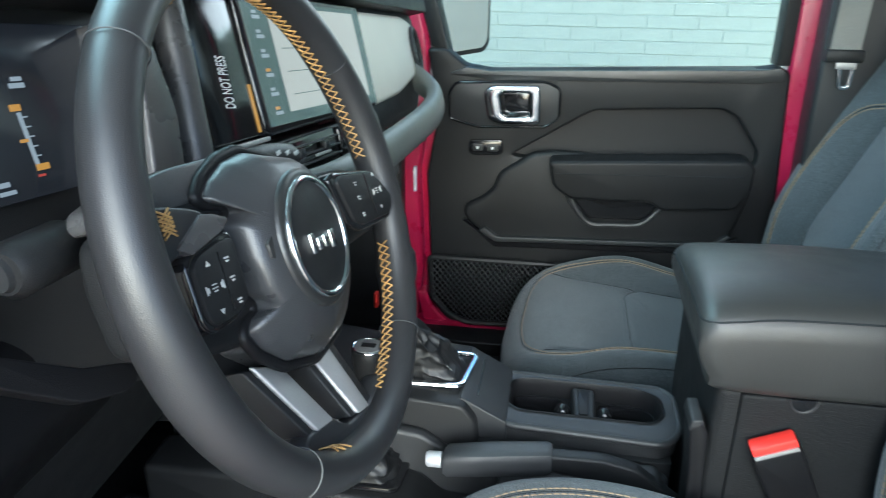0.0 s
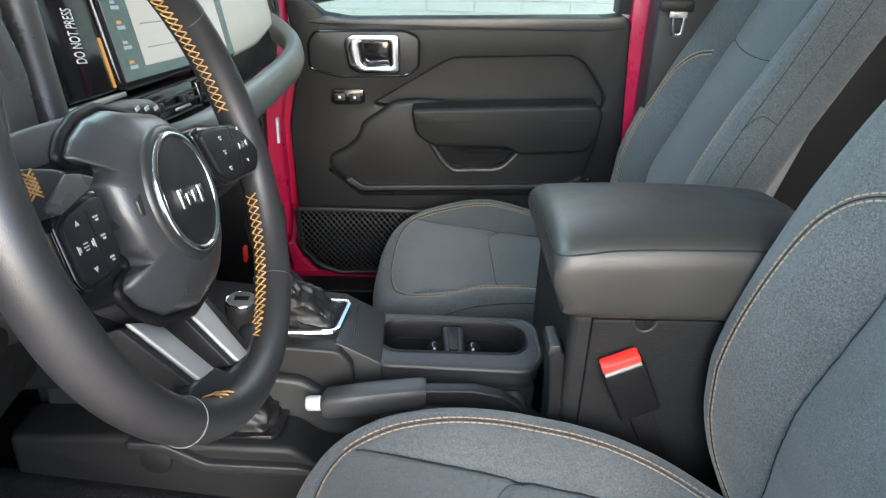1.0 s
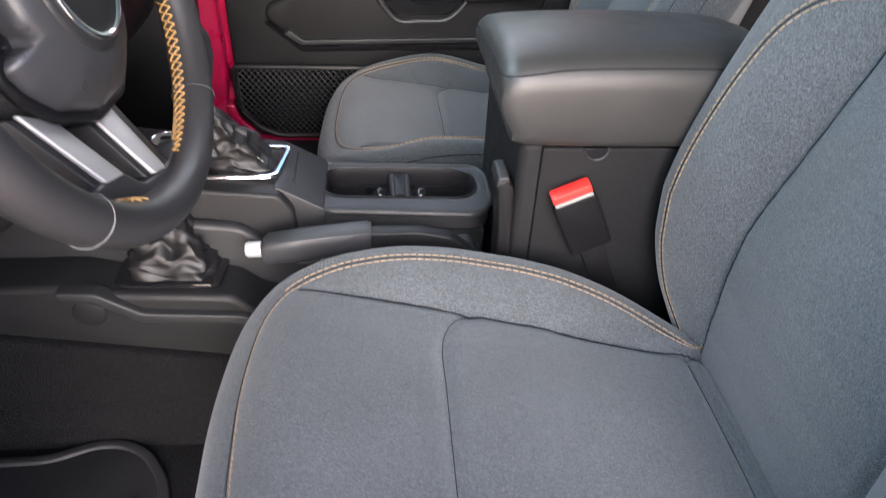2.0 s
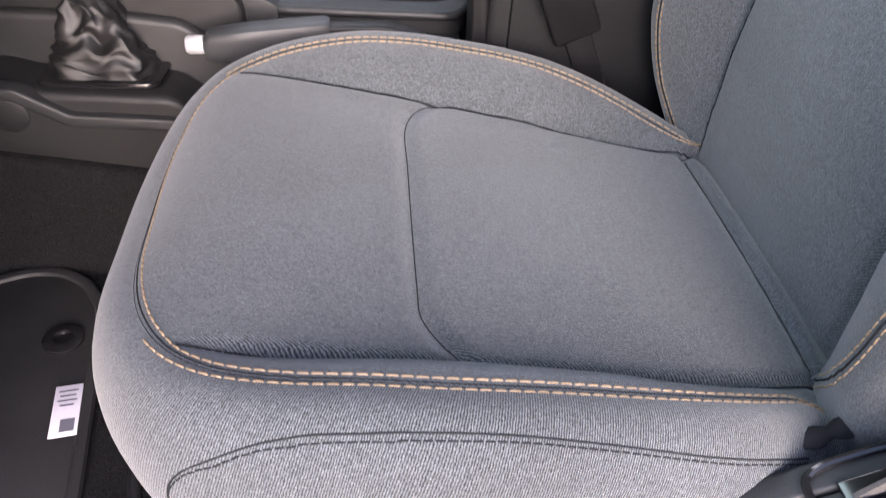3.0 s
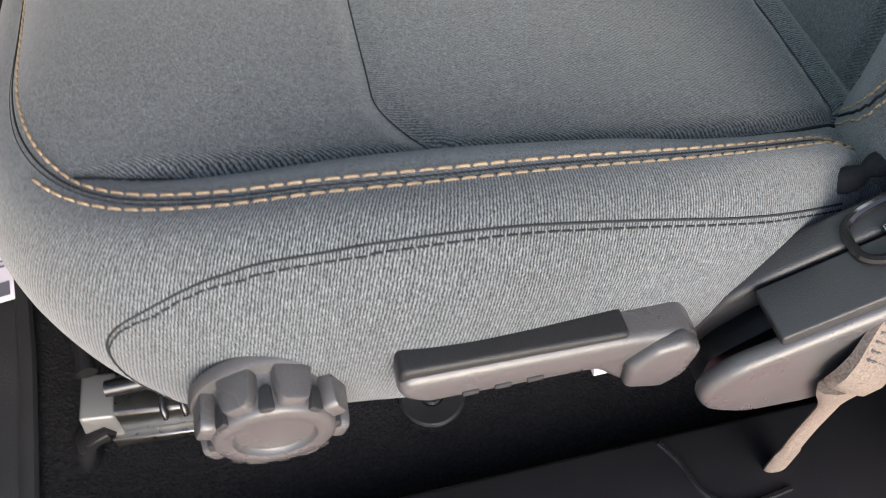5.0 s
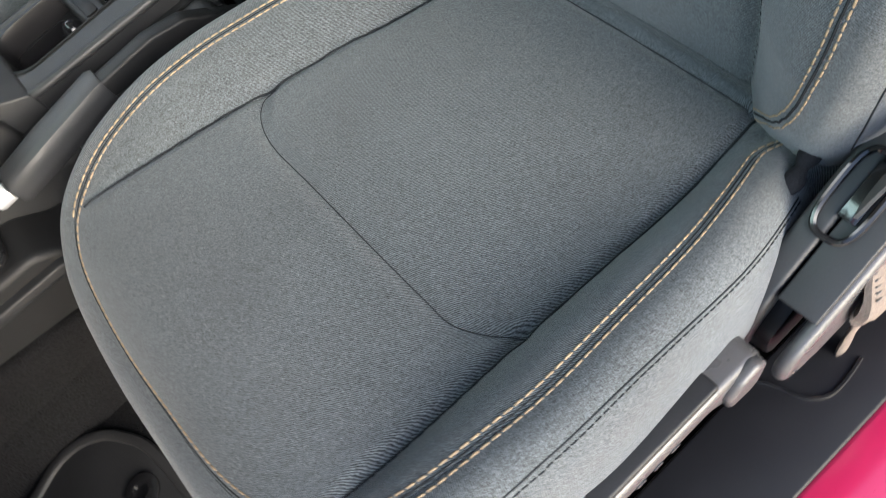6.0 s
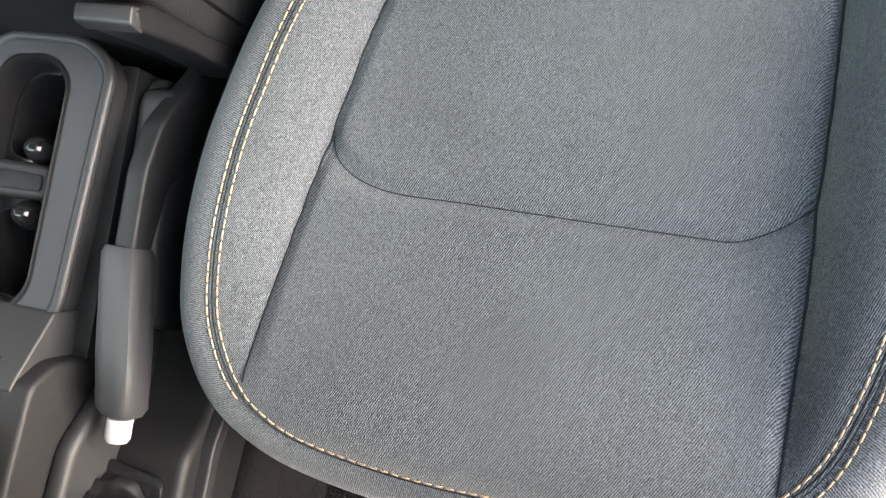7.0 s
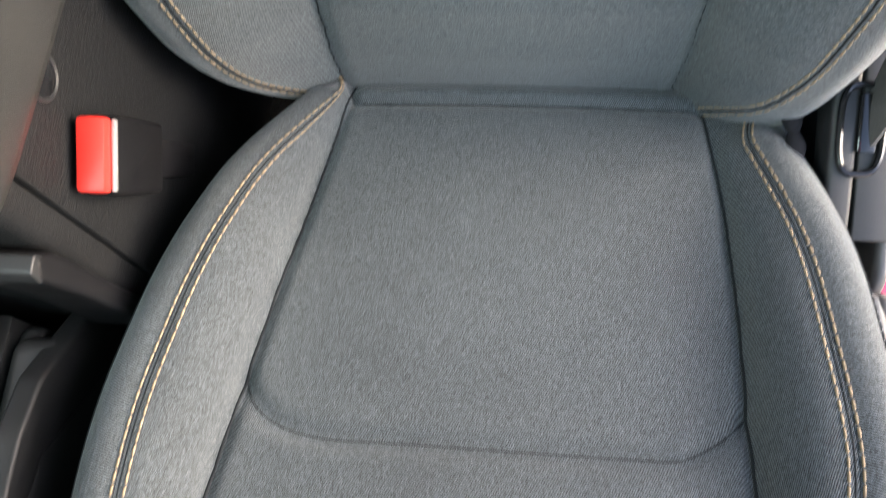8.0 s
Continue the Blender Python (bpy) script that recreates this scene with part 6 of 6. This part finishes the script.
# recess over the armrest
# lower pocket panel
pk = rounded([(-0.306, 0.941), (-0.269, 0.961), (-0.245, 0.985), (-0.239, 1.013), (-0.168, 1.063), (-0.12, 1.068), (0.25, 1.05), (0.268, 1.000), (0.246, 0.919), (0.215, 0.880), (-0.238, 0.865), (-0.285, 0.895), (-0.31, 0.920)], 0.012)
part("pocket_panel", prism(pk, "y", 0.676, 0.702, 0.010, seg=3), PLASTIC, door)
part("pocket_lip", prism(rounded([(-0.275, 0.890), (-0.240, 0.868), (0.215, 0.884), (0.24, 0.91), (0.232, 0.914), (0.205, 0.893), (-0.235, 0.879), (-0.262, 0.90)], 0.004), "y", 0.664, 0.690, 0.005, seg=3), PLASTIC_SOFT, door)
part("pocket_well", prism(rounded([(-0.315, 0.905), (-0.242, 0.845), (0.225, 0.858), (0.262, 0.90), (0.215, 0.884), (-0.24, 0.868), (-0.29, 0.91)], 0.006), "y", 0.690, 0.703, 0.004), GLOSS, door)
# armrest
arm = rounded([(-0.135, 1.061), (0.239, 1.080), (0.256, 1.066), (0.254, 1.018), (0.230, 0.980), (0.089, 0.970), (0.070, 0.986), (-0.088, 0.984), (-0.124, 1.009)], 0.012)
rest = part("armrest", prism(arm, "y", 0.628, 0.69, 0.016, seg=5), DOOR_PAD, door, "padded black armrest")
mesh_part("seam", *sweep([(x, 0.6283, 1.037 + 0.03 * (x + 0.13)) for x in np.linspace(-0.118, 0.238, 30)], 0.0012, 6), SEAM, rest)
mesh_part("pull_pocket", *sweep(spline([(-0.094, 0.665, 0.982), (-0.05, 0.660, 0.927), (0.0, 0.660, 0.924), (0.059, 0.660, 0.930), (0.100, 0.664, 0.972)], 40), 0.0055, 8, up=(0, 1, 0)), PLASTIC_SOFT, door)
part("pocket_floor", prism(rounded([(-0.09, 0.985), (-0.05, 0.932), (0.058, 0.934), (0.095, 0.972)], 0.006), "y", 0.668, 0.680, 0.002), GLOSS, door)
# painted edge of the door below the trim
part("door_edge", prism(rounded([(-0.416, 0.72), (-0.394, 0.72), (-0.386, 0.690), (-0.343, 0.644), (-0.275, 0.632), (0.325, 0.630), (0.325, 0.596), (-0.228, 0.597), (-0.34, 0.606), (-0.402, 0.645)], 0.008), "y", 0.700, 0.7355, 0.006, seg=3), PAINT, door, "magenta painted door edge")
# net pocket
netf = [(-0.385, 0.812), (-0.379, 0.716), (-0.34, 0.672), (-0.298, 0.655), (0.02, 0.662), (0.03, 0.812)]
part("net_back", prism(rounded(netf, 0.012), "y", 0.694, 0.703, 0.002), GLOSS, door)
mesh_part("net_frame", *sweep([(x, 0.688, z) for x, z in rounded(netf, 0.014)], 0.007, 8, True, up=(0, 1, 0)), PLASTIC, door)
cords = []
for k in range(-14, 46):
    for s in (-1, 1):
        pts = []
        for j in range(25):
            z = 0.662 + 0.148 * j / 24
            x = -0.44 + 0.0125 * k + s * (z - 0.735) * 0.85
            if -0.378 < x < 0.02 and z > 0.668 + max(0, (-0.30 - x)) * 0.55:
                pts.append((x, 0.680 - 0.006 * math.sin(math.pi * j / 24) + 0.001 * s, z))
        if len(pts) > 2:
            cords.append(sweep(pts, 0.0011, 5, up=(0, 1, 0)))
tagged(mesh_part("net", *joined(cords), PLASTIC_SOFT, door, "black elastic storage net"))

# side mirror outside
mir = thing("side_mirror", "silver-backed side mirror seen through the window", "car mirror")
MR = Matrix.Translation((-0.345, 0.868, 1.302)) @ Matrix.Rotation(radians(58), 4, "Z")


def on_mirror(bm):
    bmesh.ops.transform(bm, matrix=MR, verts=bm.verts)
    return bm


face = rounded([(-0.085, -0.078), (0.085, -0.080), (0.104, -0.062), (0.106, 0.09), (0.09, 0.115), (-0.085, 0.115), (-0.10, 0.09), (-0.10, -0.06)], 0.012)
part("housing", on_mirror(prism([(x, z) for x, z in face], "y", 0.0, 0.07, 0.004, seg=2)), SILL_BLACK, mir)
part("mirror_glass", on_mirror(prism([(x * 0.87, z * 0.88 + 0.002) for x, z in face], "y", -0.003, 0.012, 0)), MIRROR, mir)
part("arm", prism([(-0.46, 1.245), (-0.38, 1.245), (-0.38, 1.29), (-0.46, 1.29)], "y", 0.78, 0.88, 0.008), PLASTIC, mir)

# ---- belts and buckle ----
pb = thing("seat_belt", "grey seat belt with metal tongue hanging on the pillar", "seat belt")
part("webbing", prism([(0.350, 1.79), (0.402, 1.79), (0.388, 1.285), (0.338, 1.285)], "y", 0.611, 0.6135, 0), BELT_GREY, pb)
part("guide", box((0.363, 0.611, 1.282), (0.064, 0.02, 0.022), 0.005), PLASTIC, pb)
mesh_part("tongue", *sweep([(x, 0.606, z) for x, z in rounded([(0.358, 1.268), (0.380, 1.266), (0.378, 1.228), (0.362, 1.228)], 0.005)], 0.0035, 8, True, up=(0, 1, 0), flat=0.4), CHROME, pb, "bright metal belt tongue")
part("tongue_plate", box((0.367, 0.605, 1.266), (0.034, 0.004, 0.012), 0.002), SATIN, pb)

db = thing("seat_belt", "worn seat belt webbing, beige light in its colour, sewn round its floor anchor", "seat belt")
def webbing(rows, name, mat_of, text=""):
    """Flat webbing through (centre, half width, half thickness, across)."""
    lp = []
    for c, w, h, d in rows:
        c, d = Vector(c), Vector(d).normalized()
        lp.append([tuple(c + d * (w * a) + Vector((0.15, -1, 0.15)) * (h * b)) for a, b in ((-1, -0.6), (-0.4, -1.2), (0.4, -1.2), (1, -0.6), (1, 0.6), (0.4, 1.2), (-0.4, 1.2), (-1, 0.6))])
    return mesh_part(name, *loft(lp), mat_of, db, text, sharp=60)


webbing([((0.36, -0.672, 1.20), 0.023, 0.0015, (0.86, 0.25, -0.45)), ((0.275, -0.662, 1.02), 0.022, 0.0015, (0.86, 0.25, -0.45)), ((0.226, -0.652, 0.92), 0.017, 0.002, (0.86, 0.2, -0.3)), ((0.207, -0.646, 0.884), 0.014, 0.0025, (0.9, 0.1, 0.3))],
        "webbing", BELT, "dark webbing running up from the slot")
webbing([((0.219, -0.652, 0.886), 0.009, 0.003, (0.85, 0, 0.1)), ((0.214, -0.662, 0.872), 0.014, 0.0035, (0.80, 0, -0.45)), ((0.205, -0.671, 0.856), 0.020, 0.0035, (0.78, 0, -0.62)), ((0.198, -0.679, 0.842), 0.0225, 0.0035, (0.78, 0, -0.62)),
         ((0.192, -0.685, 0.830), 0.0225, 0.0045, (0.78, 0, -0.62)), ((0.188, -0.687, 0.820), 0.0215, 0.0055, (0.78, 0, -0.60)), ((0.186, -0.686, 0.811), 0.0190, 0.0055, (0.80, 0, -0.56)), ((0.186, -0.684, 0.806), 0.0150, 0.003, (0.84, 0, -0.5))],
        "webbing", BELT_LIT)
rows = []
for k in range(8):
    c = Vector((0.1945 + 0.0019 * k, -0.6875 + 0.0026 * k, 0.834 + 0.0040 * k))
    rows.append(dashes([tuple(c + Vector((0.78, 0, -0.62)).normalized() * a) for a in (-0.019, 0, 0.019)], [(0.1, -0.9, 0.2)] * 3, 0.0035, 0.0015, 0.0008))
mesh_part("stitching", *joined(rows), BELT, db)
mesh_part("anchor_strap", *sweep(spline([(0.187, -0.684, 0.812), (0.189, -0.684, 0.800), (0.193, -0.683, 0.775), (0.199, -0.681, 0.73), (0.205, -0.680, 0.69), (0.209, -0.680, 0.652)], 24), [0.017, 0.016, 0.0135, 0.011, 0.009] + [0.0075] * 13 + [0.009] * 6, 12, flat=0.4, up=(0, 1, 0)), BELT_LIT, db, "sleeved anchor strap")

bk = thing("seat_belt_buckle", "black seat belt buckle with a red release button beside the console", "buckle")
BM = Matrix.Translation((0.1365, -0.1385, 0.9655)) @ Euler((radians(6), radians(-25), 0)).to_matrix().to_4x4()


def on_buckle(bm):
    bmesh.ops.transform(bm, matrix=BM, verts=bm.verts)
    return bm


part("case", on_buckle(prism(rounded([(-0.025, -0.046), (0.025, -0.046), (0.025, 0.034), (-0.025, 0.034)], 0.006), "y", -0.011, 0.011, 0.004, seg=3)), SILL_BLACK, bk)
part("release_button", on_buckle(box((0, 0.001, 0.0385), (0.046, 0.018, 0.013), 0.003)), RED, bk, "red release button")
part("slot", on_buckle(box((0, -0.0095, 0.034), (0.044, 0.003, 0.004), 0.001)), SATIN, bk)
part("stem", on_buckle(prism([(-0.014, -0.20), (0.014, -0.20), (0.014, -0.04), (-0.014, -0.04)], "y", -0.004, 0.004, 0.002)), SILL_BLACK, bk)

# ---- on the floor ----
mat = thing("floor_mat", "black rubber floor mat with a raised edge, dusty", "floor mat")
outline = rounded([(-0.351, -0.26), (-0.359, -0.221), (-0.388, -0.178), (-0.42, -0.160), (-0.455, -0.159), (-0.51, -0.182), (-0.85, -0.19), (-0.85, -0.60), (-0.312, -0.60), (-0.325, -0.461), (-0.347, -0.309)], 0.02)
part("sheet", prism(outline, "z", 0.626, 0.632, 0.002), RUBBER, mat)
mesh_part("edge", *sweep([(x, y, 0.632) for x, y in outline], 0.007, 8, True, flat=0.7), RUBBER, mat)
mesh_part("eyelet", *lathe([(0.021, 0.0), (0.021, 0.006), (0.016, 0.008), (0.010, 0.008), (0.009, 0.003), (0.001, 0.003)], Matrix.Translation((-0.387, -0.270, 0.630)), 28), GLOSS, mat)
tag = thing("paper_tag", "small pale label lying on the floor mat", "label")
TG = Matrix.Translation((-0.356, -0.368, 0.6365)) @ Euler((0, 0, radians(9))).to_matrix().to_4x4()
tg = box((0, 0, 0), (0.0255, 0.063, 0.0012), 0.0003)
bmesh.ops.transform(tg, matrix=TG, verts=tg.verts)
part("paper", tg, PAPER, tag)
for k, (w, yy) in enumerate(((0.018, 0.024), (0.015, 0.018), (0.018, 0.012), (0.013, 0.006))):
    t2 = box((0, yy, 0.0009), (w, 0.0018, 0.0004), 0)
    bmesh.ops.transform(t2, matrix=TG, verts=t2.verts)
    part("text_bar", t2, INK, tag)
t2 = box((0.003, -0.019, 0.0009), (0.013, 0.015, 0.0004), 0)
bmesh.ops.transform(t2, matrix=TG, verts=t2.verts)
part("printed_square", t2, INK, tag)
mesh_part("carpet_button", *lathe([(0.026, 0.0), (0.026, 0.004), (0.024, 0.006), (0.010, 0.006), (0.009, 0.004), (0.007, 0.007), (0.001, 0.007)], Matrix.Translation((-0.014, -0.560, 0.624)), 28), PLASTIC, bpy.data.objects["floor"])
pedal = thing("brake_pedal", "black rubber brake pedal under the dashboard", "pedal")
part("pad", box((-0.72, -0.33, 0.80), (0.03, 0.10, 0.06), 0.008, Euler((0, radians(-25), 0)).to_matrix().to_4x4()), RUBBER, pedal)
mesh_part("pedal_arm", *sweep(spline([(-0.73, -0.33, 0.82), (-0.78, -0.33, 0.95), (-0.80, -0.33, 1.10)], 12), 0.01, 10), STEEL, pedal)

# ---- outside ----
tagged(part("ground", box((0, 0, -0.05), (400, 400, 0.1), 0), CONCRETE), "concrete ground tinted warm for its bounce light", "ground", kind="structure")
wall = tagged(part("wall_outside", box((0.3, 4.06, 1.6), (9.0, 0.10, 3.3), 0), MORTAR), "white painted brick wall outside the window", "brick wall", kind="structure")
bl_me = bpy.data.meshes.new("brick")
bb = box((0, 0, 0), (0.296, 0.03, 0.0725), 0.004, seg=1)
bb.to_mesh(bl_me)
bb.free()
bl_me.materials.append(BRICK)
for row in range(16):
    for col in range(16):
        o = new("brick", bl_me)
        o.location = (-1.9 + 0.30 * col + (0.15 if row % 2 else 0) + 0.004 * random.random(), 4.0205 + 0.003 * random.random(), 0.20 + 0.0765 * row)
        o.parent = wall
